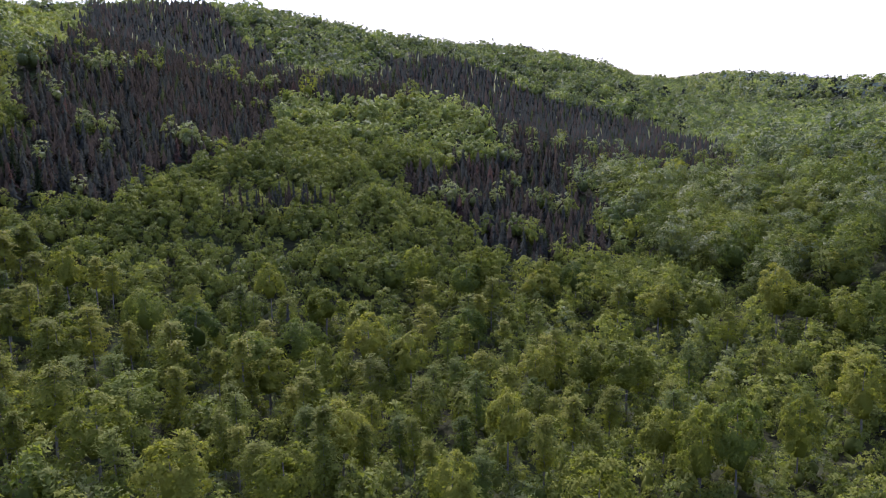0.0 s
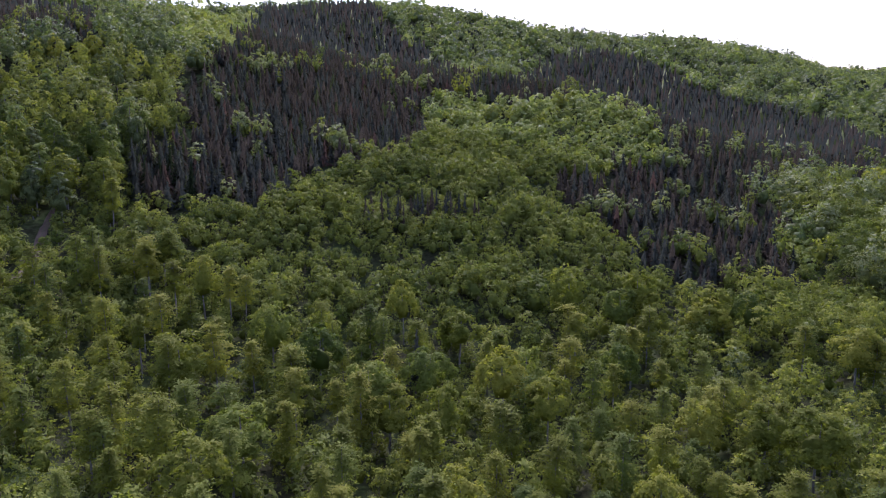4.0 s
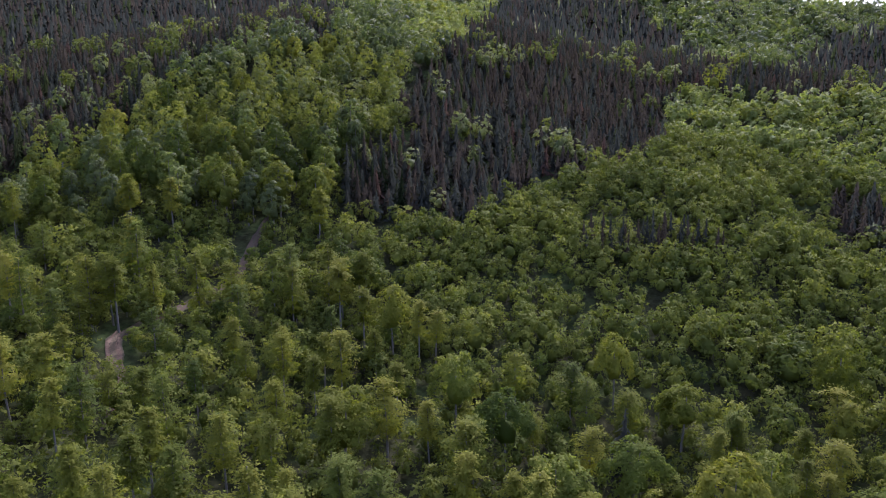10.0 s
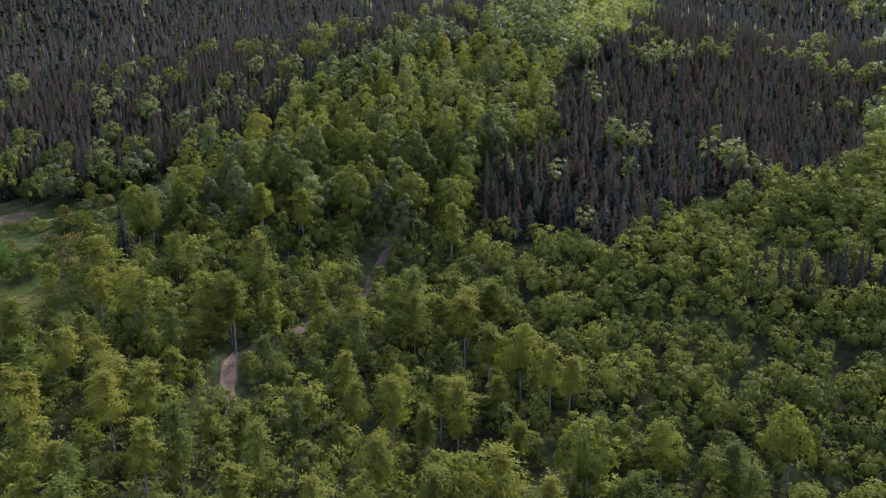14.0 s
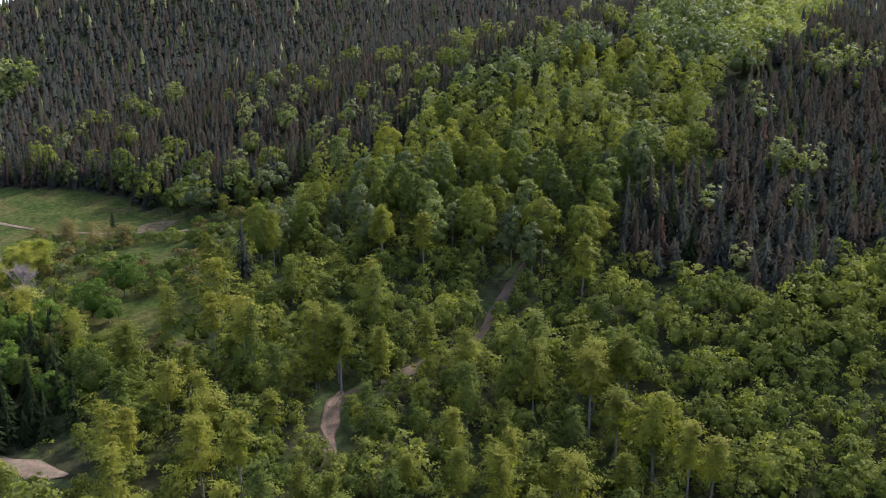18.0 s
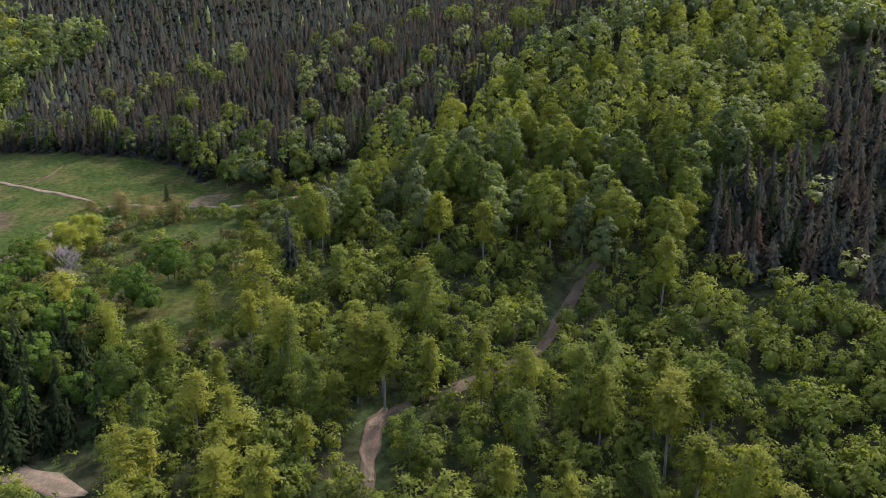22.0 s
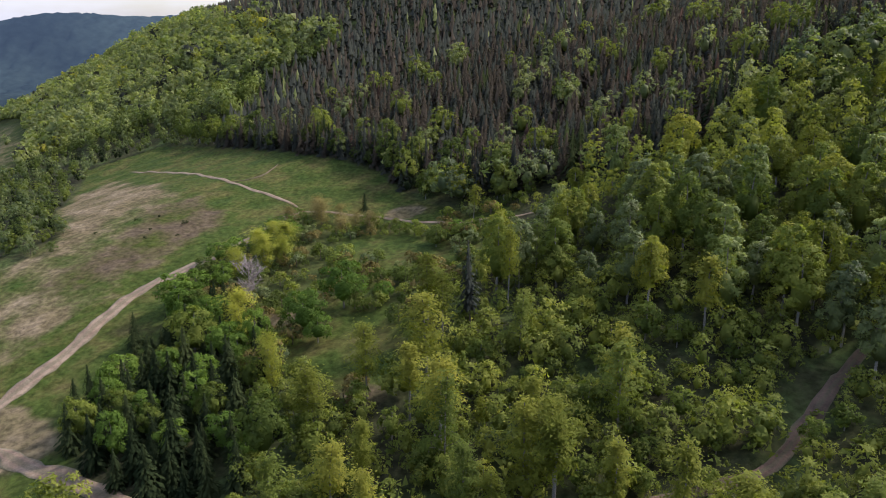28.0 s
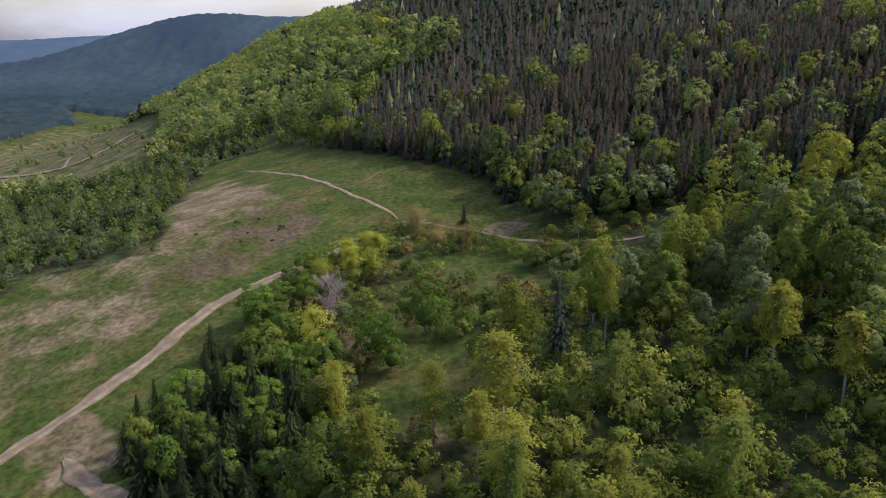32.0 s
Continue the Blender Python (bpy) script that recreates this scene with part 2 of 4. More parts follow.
def hazed_distance_material(name, low, high, haze_glow, near, far):
    """Far woods: dark trees with kilometres of haze painted as glow, stronger further off."""
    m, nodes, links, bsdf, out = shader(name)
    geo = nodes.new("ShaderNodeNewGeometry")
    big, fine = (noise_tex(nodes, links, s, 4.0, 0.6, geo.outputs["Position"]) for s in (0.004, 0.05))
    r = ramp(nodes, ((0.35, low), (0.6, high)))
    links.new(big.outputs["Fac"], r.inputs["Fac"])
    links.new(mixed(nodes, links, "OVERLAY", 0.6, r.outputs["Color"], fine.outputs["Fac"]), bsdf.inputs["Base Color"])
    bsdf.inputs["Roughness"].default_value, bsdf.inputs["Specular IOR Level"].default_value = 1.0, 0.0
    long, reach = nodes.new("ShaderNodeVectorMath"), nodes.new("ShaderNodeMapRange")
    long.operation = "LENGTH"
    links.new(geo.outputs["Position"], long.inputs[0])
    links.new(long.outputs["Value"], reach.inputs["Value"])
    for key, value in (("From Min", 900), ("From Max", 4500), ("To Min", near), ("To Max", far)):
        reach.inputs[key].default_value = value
    # haze put in as emission, rising with distance from the origin
    bsdf.inputs["Emission Color"].default_value = (*haze_glow, 1)
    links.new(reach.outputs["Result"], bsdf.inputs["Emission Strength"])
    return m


FAR_HAZED_WOODS = hazed_distance_material("far_hazed_woods", (0.010, 0.016, 0.016), (0.020, 0.030, 0.027), (0.27, 0.40, 0.68), 0.003, 0.18)
FAR_HAZED_RIDGE = hazed_distance_material("far_hazed_ridge_woods", (0.030, 0.045, 0.020), (0.055, 0.075, 0.032), (0.45, 0.55, 0.62), 0.03, 0.3)


# ---- the lie of the land ----
# swells of the land, one row per step east, one number per step north
BROAD = [
    [3.1, -0.8, -11.3, 8.3, -40.7, -51.8, 5.1],
    [21.7, -3, 11.9, -51, -8, 90.6, 70.4],
    [46.1, -54.2, -1.5, -0.7, 43.5, -20.7, -14.1],
    [26.9, -3.4, 29.5, -36.5, 15.5, 186.4, 14.3],
    [6.2, -4.6, -47.4, 75.4, 0.3, 6.2, -7.3],
    [26.1, -14.7, 23.1, 6.3, 55.2, 17.5, -24.5],
    [36.3, 42.4, -17.6, -16.6, 123, -24.6, -25],
    [6, 14.6, -6.3, 91.3, 3.2, -66.4, -11.2],
    [1.2, 37.1, -28.2, 38.5, 32, -34.2, -4.3],
    [5, 43.9, 55.6, 43.8, 10.5, -11.1, -1.2],
]
FINE = [
    [2.9, -3.9, -10, 6, 9.3, -0.4],
    [1.5, -0.5, -3.4, -0.3, -11.5, 9],
    [0.9, 5.6, -2.8, 5.4, -5.4, 0.3],
    [-0.1, -4, -8, -6, 2.6, 7.1],
    [-2.6, -7.6, 13.3, 1.4, 0.6, 4.3],
    [0.6, -4.2, 3.3, -3.3, 0.4, 3.3],
    [1.9, -11.4, 15, 19.6, 5.5, -12.3],
]
MIDDLE = [
    [0, 0.1, 0, -0.4, 3.4],
    [-0.7, -0.4, -0.8, 1.4, -0.1],
    [-0.1, 0.8, 0.3, -0.8, -1.5],
    [-0.2, 0.4, 2.1, 2.4, 6.2],
    [-0.1, 0.2, 1.7, -0.6, -6.7],
    [-0, -0, 0.5, 4.8, -1.3],
]
# x, y, reach, height of hills beyond the valley
FAR_HILLS = [(85, 650, 60, 14), (135, 592, 60, 29), (1800, 430, 260, 132), (1980, 180, 260, 67), (2450, -60, 350, 130), (2700, -700, 500, 164), (1500, -500, 350, 57), (300, 1700, 500, 151), (1100, 1300, 400, 120),
             (-1992, 876, 160, 26), (-1931, 1013, 160, 0), (-1870, 1129, 160, 18), (-1802, 1242, 160, 0), (-1738, 1334, 160, 70), (-1669, 1424, 160, 7), (-1596, 1509, 160, 96), (-1492, 1617, 160, 51), (-1380, 1718, 160, 31),
             (-1262, 1810, 160, 141), (-3663, 1405, 300, 72), (-3504, 1780, 300, 37), (-3306, 2137, 300, 50), (-3072, 2472, 300, 86)]
bumps = np.array([(-900 + 240 * i, -380 + 240 * j, 190.0, a) for i, row in enumerate(BROAD) for j, a in enumerate(row)]
                 + [(-200 + 85 * i, -40 + 85 * j, 62.0, a) for i, row in enumerate(FINE) for j, a in enumerate(row)]
                 + [(150 + 120 * i, -60 + 120 * j, 95.0, a) for i, row in enumerate(MIDDLE) for j, a in enumerate(row)] + FAR_HILLS)


def land(x, y):
    """Height of the ground at x, y (numbers or arrays)."""
    x, y = np.asarray(x, float), np.asarray(y, float)
    z = np.zeros(np.broadcast(x, y).shape)
    for bx, by, reach, a in bumps:
        z = z + a * np.exp(-((x - bx) ** 2 + (y - by) ** 2) / (2 * reach * reach))
    far = np.clip((np.hypot(x, y - 200) - 900) / 700, 0, 1)
    return z - 32 * far + 0.35 * np.sin(x * 0.31 + 1.3 * np.sin(y * 0.17)) * np.sin(y * 0.27)


def inside(x, y, ring):
    """Whether points lie in a ring of plan points."""
    x, y = np.asarray(x, float), np.asarray(y, float)
    hit = np.zeros(x.shape, bool)
    for (ax, ay), (bx, by) in zip(ring, ring[1:] + ring[:1]):
        if ay == by:
            continue
        cross = (ay > y) != (by > y)
        hit ^= cross & (x < (bx - ax) * (y - ay) / (by - ay) + ax)
    return hit


def away(x, y, line):
    """Distance in plan from points to a polyline."""
    x, y = np.asarray(x, float), np.asarray(y, float)
    d = np.full(x.shape, 1e9)
    for (ax, ay), (bx, by) in zip(line, line[1:]):
        u = np.clip(((x - ax) * (bx - ax) + (y - ay) * (by - ay)) / ((bx - ax) ** 2 + (by - ay) ** 2 + 1e-9), 0, 1)
        d = np.minimum(d, np.hypot(x - ax - u * (bx - ax), y - ay - u * (by - ay)))
    return d


MEADOW = [(-243, 191), (-252, 207), (-222, 219), (-227, 247), (-266, 276), (-312, 335), (-335, 362), (-307, 391), (-251, 375), (-196, 348), (-154, 333),
          (-129, 322), (-112, 303), (-88, 287), (-60, 284), (-60, 275), (-92, 274), (-110, 262), (-128, 270), (-146, 270), (-150, 250), (-146, 226), (-138, 205), (-131, 188),
          (-126, 172), (-128, 159), (-114, 145), (-110, 128), (-157, 95), (-316, 137)]
CLEARING = [(-117, 261), (-108, 268), (-95, 269), (-76, 259), (-60, 249), (-66, 234), (-76, 234), (-84, 226), (-85, 215), (-69, 212), (-60, 201), (-54, 183),
            (-61, 172), (-75, 172), (-86, 178), (-92, 188), (-100, 196), (-112, 208), (-98, 216), (-92, 230), (-96, 241), (-108, 244)]
BUSHY_GRASS = [(-152, 250), (-125, 272), (-60, 287), (-52, 240), (-64, 168), (-90, 172), (-112, 188), (-132, 205)]
FAR_MEADOW = [(-733, 376), (-600, 340), (-500, 330), (-430, 345), (-405, 372), (-460, 432), (-592, 535), (-814, 659), (-1051, 782), (-1104, 741), (-1033, 616), (-959, 480), (-820, 360)]
FAR_FIELD = [(-950, 700), (-840, 760), (-1010, 860), (-1200, 820)]
DRY = [(-292, 306), (-291, 335), (-230, 306), (-207, 289), (-214, 273), (-210, 254), (-205, 235), (-198, 217), (-224, 237), (-236, 254), (-260, 275)]
SERE = [(-243, 190), (-300, 300), (-292, 330), (-215, 300), (-165, 268), (-160, 215), (-164, 150), (-162, 100), (-320, 140)]
HEATH = [(-208, 271), (-199, 286), (-173, 274), (-163, 259), (-168, 241), (-167, 224), (-175, 211), (-186, 203), (-194, 207), (-197, 223), (-195, 241)]
BARE_SPOTS = [(-211, 190, 7), (-178, 193, 8), (-197, 175, 5), (-148, 152, 8), (-134, 148, 7), (-138, 152, 6), (-104, 203, 6), (-60, 172, 5), (-104, 286, 6), (-66, 176, 3)]
SPRUCE_HILL = [(-241, 358), (-132, 319), (-82, 298), (-64, 292), (-40, 300), (-23, 293), (-1, 298), (14, 325), (45, 350), (100, 345), (131, 391), (153, 433),
               (150, 470), (100, 600), (-60, 700), (-330, 640), (-325, 553), (-246, 516), (-259, 491), (-280, 468), (-274, 433), (-267, 396)]
SPRUCE_RIDGE = [(-200, 500), (-246, 516), (-325, 553), (-421, 620), (-600, 800), (-640, 960), (-300, 820), (-60, 720), (-100, 600)]
SPRUCE_MIDDLE = [(61, 204), (83, 234), (102, 248), (125, 288), (153, 318), (193, 358), (334, 556), (409, 543), (446, 529), (390, 450), (387, 393), (380, 361),
                 (283, 224), (441, 327), (521, 355), (599, 368), (626, 321), (618, 283), (604, 238), (622, 191), (618, 134), (475, 49), (374, -5), (326, -34),
                 (342, -8), (368, 27), (363, 65), (329, 73), (300, 70), (267, 50), (238, 36), (217, 30), (200, 38), (190, 43), (185, 56), (187, 70), (195, 88),
                 (202, 110), (209, 123), (226, 120), (254, 114), (280, 109), (296, 117), (310, 140), (319, 165), (298, 175), (265, 192), (257, 219), (247, 236),
                 (219, 211), (164, 167), (145, 180), (124, 175), (109, 176), (94, 171), (73, 179), (61, 189)]
SPRUCE_GROUP = [(112, 139), (129, 135), (145, 124), (150, 113), (141, 113), (125, 125), (109, 131)]
VALLEY_TRACK = [(-160, 110), (-158, 129), (-155, 142), (-155, 155), (-155, 171), (-156, 187), (-159, 200), (-159, 212), (-157, 220), (-153, 230), (-149, 242), (-148, 258), (-147, 272), (-145, 283)]
UPPER_TRAIL = [(-145, 283), (-156, 290), (-168, 294), (-189, 303), (-216, 316), (-257, 338), (-293, 350)]
MEADOW_TRAIL = [(-145, 283), (-128, 284), (-111, 282), (-96, 277), (-81, 273), (-68, 273), (-56, 273), (-47, 275)]
TRAIL_SPUR = [(-196, 305), (-184, 312), (-183, 320), (-186, 330)]
LOWER_TRACK = [(-139, 147), (-134, 145.5), (-127, 144), (-118, 143), (-106, 141), (-96, 139), (-70, 130)]
FOREST_TRACK = [(36, 213), (31, 203), (26, 195), (22, 186), (18, 178), (14, 172), (2, 165), (-9, 158), (-16, 155), (-20, 149), (-20, 141), (-18, 133), (-24, 112)]
SOIL_BANK = [(-18, 155), (-20, 149), (-20, 142), (-18, 135)]
TRACK_BANK = [(29, 200), (25, 193), (21, 184), (17, 176)]
FAR_TRACK = [(-760, 432), (-700, 432), (-651, 427), (-600, 418), (-562, 418), (-560, 440), (-572, 472), (-582, 496)]
FAR_FORK = [(-566, 412), (-590, 432), (-622, 452), (-640, 470)]


def smoothed(line, step=3.0):
    """A polyline rounded off and cut into even steps."""
    p = np.array(line, float)
    for _ in range(3):
        q = np.empty((2 * len(p) - 2, 2))
        q[0::2], q[1::2] = 0.75 * p[:-1] + 0.25 * p[1:], 0.25 * p[:-1] + 0.75 * p[1:]
        p = np.vstack([p[:1], q, p[-1:]])
    s = np.r_[0, np.cumsum(np.hypot(*np.diff(p, axis=0).T))]
    at = np.linspace(0, s[-1], max(2, int(s[-1] / step)))
    return np.stack([np.interp(at, s, p[:, 0]), np.interp(at, s, p[:, 1])], 1)


def tri_mesh(name, verts, tris, materials, index=None, smooth=False, normals=None, tree=None):
    me = bpy.data.meshes.new(name)
    verts, tris = np.asarray(verts, np.float32), np.asarray(tris, np.int32)
    me.vertices.add(len(verts))
    me.vertices.foreach_set("co", verts.ravel())
    me.loops.add(tris.size)
    me.loops.foreach_set("vertex_index", tris.ravel())
    me.polygons.add(len(tris))
    me.polygons.foreach_set("loop_start", np.arange(0, tris.size, 3, dtype=np.int32))
    for m in materials:
        me.materials.append(m)
    if index is not None:
        me.polygons.foreach_set("material_index", np.asarray(index, np.int32))
    me.polygons.foreach_set("use_smooth", np.full(len(tris), smooth))
    me.update(calc_edges=True)
    if normals is not None:
        me.polygons.foreach_set("use_smooth", np.full(len(tris), True))
        me.attributes.new("custom_normal", "FLOAT_VECTOR", "POINT").data.foreach_set("vector", np.asarray(normals, np.float32).ravel())
    if tree is not None:
        me.attributes.new("tree", "FLOAT", "POINT").data.foreach_set("value", np.asarray(tree, np.float32))
    return me


def spaced(limits, sizes):
    """Grid lines: fine near the flight, wider with distance."""
    out = [limits[0]]
    for (end, size) in sizes:
        n = max(1, round((end - out[-1]) / size))
        out += list(np.linspace(out[-1], end, n + 1)[1:])
    return np.array(out)


def build_ground():
    xs = spaced((-4800,), ((-2400, 150), (-1000, 60), (-360, 20), (-40, 4), (380, 8), (1000, 25), (2400, 70), (4800, 200)))
    ys = spaced((-4000,), ((-800, 200), (-160, 40), (90, 8), (400, 4), (700, 15), (1200, 35), (2600, 70), (4800, 150)))
    X, Y = np.meshgrid(xs, ys, indexing="ij")
    Z = land(X, Y)
    nx, ny = X.shape
    a = (np.arange(nx - 1)[:, None] * ny + np.arange(ny - 1)[None, :]).ravel()
    tris = np.concatenate([np.stack([a, a + ny, a + ny + 1], 1), np.stack([a, a + ny + 1, a + 1], 1)])
    me = tri_mesh("ground", np.stack([X, Y, Z], -1).reshape(-1, 3), tris, [LAND], smooth=True)
    x, y = X.ravel(), Y.ravel()

    def soft_ring(ring, width):
        d = away(x, y, ring + ring[:1])
        return np.clip(0.5 + np.where(inside(x, y, ring), d, -d) / (2 * width), 0, 1)

    grass = np.maximum.reduce([soft_ring(MEADOW, 5), 0.5 * soft_ring(BUSHY_GRASS, 6), soft_ring(CLEARING, 4), soft_ring(FAR_MEADOW, 15), soft_ring(FAR_FIELD, 15)])
    dry = np.maximum(soft_ring(DRY, 9) * 0.85, soft_ring(SERE, 14) * 0.46)
    dry = np.maximum(dry, soft_ring(FAR_MEADOW, 15) * 0.45)
    for bx, by, r in BARE_SPOTS:
        dry = np.maximum(dry, np.clip(1.6 - np.hypot(x - bx, (y - by)) / r, 0, 1))
    for key, value in (("grass", grass), ("dry", dry), ("heath", soft_ring(HEATH, 8) * 0.8)):
        me.attributes.new(key, "FLOAT", "POINT").data.foreach_set("value", value.astype(np.float32))
    return tagged(new("ground", me), "hilly ground with forest litter, meadow grass and dry grass", "ground", kind="structure")


build_ground()


def build_track(name, line, width, material, label, lift=0.0, ends=5):
    """A worn track: two ruts and a higher middle, lying on the ground."""
    p = smoothed(line)
    d = np.gradient(p, axis=0)
    d /= np.hypot(*d.T)[:, None]
    side = np.stack([-d[:, 1], d[:, 0]], 1)
    rng = np.random.default_rng(len(name))
    cross = np.array([-0.5, -0.36, -0.24, -0.1, 0.1, 0.24, 0.36, 0.5])
    bed = np.array([0.02, 0.16, 0.12, 0.2, 0.2, 0.12, 0.16, 0.02]) + 0.1 + lift
    k = len(cross)
    w = width * (1 + 0.22 * np.interp(np.arange(len(p)), np.arange(0, len(p) + 6, 5), rng.uniform(-1, 1, len(np.arange(0, len(p) + 6, 5)))))
    w *= np.clip(0.25 + np.minimum(np.arange(len(p)), np.arange(len(p))[::-1]) / ends, 0, 1)
    V = np.empty((len(p), k, 3))
    for i, (c, h) in enumerate(zip(cross, bed)):
        q = p + side * (c * w)[:, None]
        V[:, i, :2], V[:, i, 2] = q, land(q[:, 0], q[:, 1]) + h
    V[0, :, :2] -= d[0] * rng.uniform(0, 0.3 * width, (k, 1))
    V[:, 0, :2] += side * rng.uniform(-0.12, 0.12, (len(p), 1)) * width
    V[:, -1, :2] += side * rng.uniform(-0.12, 0.12, (len(p), 1)) * width
    for i in (0, k - 1):
        V[:, i, 2] = land(V[:, i, 0], V[:, i, 1]) + 0.08 + lift
    V[0, :, 2] = land(V[0, :, 0], V[0, :, 1]) + 0.06 + lift
    a = (np.arange(len(p) - 1)[:, None] * k + np.arange(k - 1)[None, :]).ravel()
    tris = np.concatenate([np.stack([a, a + k + 1, a + k], 1), np.stack([a, a + 1, a + k + 1], 1)])
    me = tri_mesh(name, V.reshape(-1, 3), tris, [material], smooth=True)
    worn = np.tile([0.0, 0.85, 1.0, 0.45, 0.45, 1.0, 0.85, 0.0], len(p))
    me.attributes.new("worn", "FLOAT", "POINT").data.foreach_set("value", worn.astype(np.float32))
    return tagged(new(name, me), label, "track", kind="structure")


build_track("road_1", VALLEY_TRACK, 4.8, TRACK, "pale dirt track with ruts along the meadow edge")
build_track("road_2", MEADOW_TRAIL, 1.6, TRACK, "narrow dirt trail across the green meadow")
build_track("road_7", UPPER_TRAIL, 1.7, TRACK, "twin-rutted dirt trail over the meadow")
build_track("road_3", TRAIL_SPUR, 1.0, RUTTED, "short worn spur of a dirt trail")
build_track("road_4", LOWER_TRACK, 4.6, TRACK, "wide rutted dirt track beside dark firs", 0.0, 2.5)
build_track("road_5", FOREST_TRACK, 2.4, RUTTED, "muddy logging track through young beech")
build_track("road_8", SOIL_BANK, 5.2, BARE_SOIL, "bare reddish soil where a logging track widens", 0.05, 3)
build_track("road_9", TRACK_BANK, 3.8, RUTTED, "dark churned soil along a logging track", -0.04, 3)
build_track("road_6", FAR_TRACK, 6.5, TRACK, "distant pale track over a grassy rise", 0.9)
build_track("road_10", FAR_FORK, 3.4, TRACK, "faint fork of a distant pale track", 1.0)


# ---- trees ----
class Shape:
    """Triangles gathered piece by piece, with the way that the foliage faces."""

    def __init__(self, seed):
        self.v, self.t, self.m, self.f, self.n = [], [], [], [], 0
        self.rng = np.random.default_rng(seed)

    def add(self, v, t, m=0, face=(0, 0, 1)):
        v, t = np.asarray(v, float).reshape(-1, 3), np.asarray(t, int).reshape(-1, 3)
        self.v.append(v)
        self.t.append(t + self.n)
        self.m.append(np.full(len(t), m))
        f = np.broadcast_to(np.asarray(face, float), v.shape)
        self.f.append(f / (np.linalg.norm(f, axis=1)[:, None] + 1e-9))
        self.n += len(v)

    def done(self):
        return np.vstack(self.v), np.vstack(self.t), np.concatenate(self.m), np.vstack(self.f)

    def leaves(self, at, normal, size, flat=0.4, m=0, slim=0.7, along=None):
        """Leaf sprays, one triangle each, turned roughly to normal and shaded by it."""
        at = np.asarray(at, float)
        n = len(at)
        way = np.broadcast_to(np.asarray(normal, float), (n, 3))
        way = way / (np.linalg.norm(way, axis=1)[:, None] + 1e-9)
        nrm = way + self.rng.normal(0, flat, (n, 3))
        nrm /= np.linalg.norm(nrm, axis=1)[:, None] + 1e-9
        a = np.cross(nrm, self.rng.normal(0, 1, (n, 3))) if along is None else np.cross(np.cross(nrm, along + self.rng.normal(0, 0.45, (n, 3))), nrm)
        a /= np.linalg.norm(a, axis=1)[:, None] + 1e-9
        b = np.cross(nrm, a)
        s = (np.asarray(size) * self.rng.uniform(0.6, 1.4, n))[:, None]
        v = np.stack([at + a * s, at - a * s * 0.55 + b * s * slim, at - a * s * 0.55 - b * s * slim], 1)
        self.add(v, 3 * np.arange(n)[:, None] + [0, 1, 2], m, np.repeat(0.75 * way + 0.85 * nrm, 3, axis=0))

    def tube(self, points, radii, sides=6, m=0):
        p = np.asarray(points, float)
        d = np.gradient(p, axis=0)
        d /= np.linalg.norm(d, axis=1)[:, None]
        u = np.cross(d, [0.31, 0.94, 0.13])
        u /= np.linalg.norm(u, axis=1)[:, None]
        w = np.cross(d, u)
        g = np.arange(sides) * 2 * np.pi / sides
        out = u[:, None] * np.cos(g)[None, :, None] + w[:, None] * np.sin(g)[None, :, None]
        t = []
        for r in range(len(p) - 1):
            for k in range(sides):
                a, b = r * sides + k, r * sides + (k + 1) % sides
                t += [(a, b, b + sides), (a, b + sides, a + sides)]
        self.add(p[:, None] + np.asarray(radii)[:, None, None] * out, t, m, out.reshape(-1, 3))

    def core(self, centre, radius, m=0):
        """A rough heart of foliage."""
        f = (1 + 5 ** 0.5) / 2
        v = np.array([(-1, f, 0), (1, f, 0), (-1, -f, 0), (1, -f, 0), (0, -1, f), (0, 1, f), (0, -1, -f), (0, 1, -f), (f, 0, -1), (f, 0, 1), (-f, 0, -1), (-f, 0, 1)]) / 1.9
        t = [(0, 11, 5), (0, 5, 1), (0, 1, 7), (0, 7, 10), (0, 10, 11), (1, 5, 9), (5, 11, 4), (11, 10, 2), (10, 7, 6), (7, 1, 8), (3, 9, 4), (3, 4, 2), (3, 2, 6), (3, 6, 8), (3, 8, 9), (4, 9, 5), (2, 4, 11), (6, 2, 10), (8, 6, 7), (9, 8, 1)]
        self.add(np.asarray(centre) + v * np.asarray(radius) * self.rng.uniform(0.75, 1.15, (12, 1)), t, m, v)


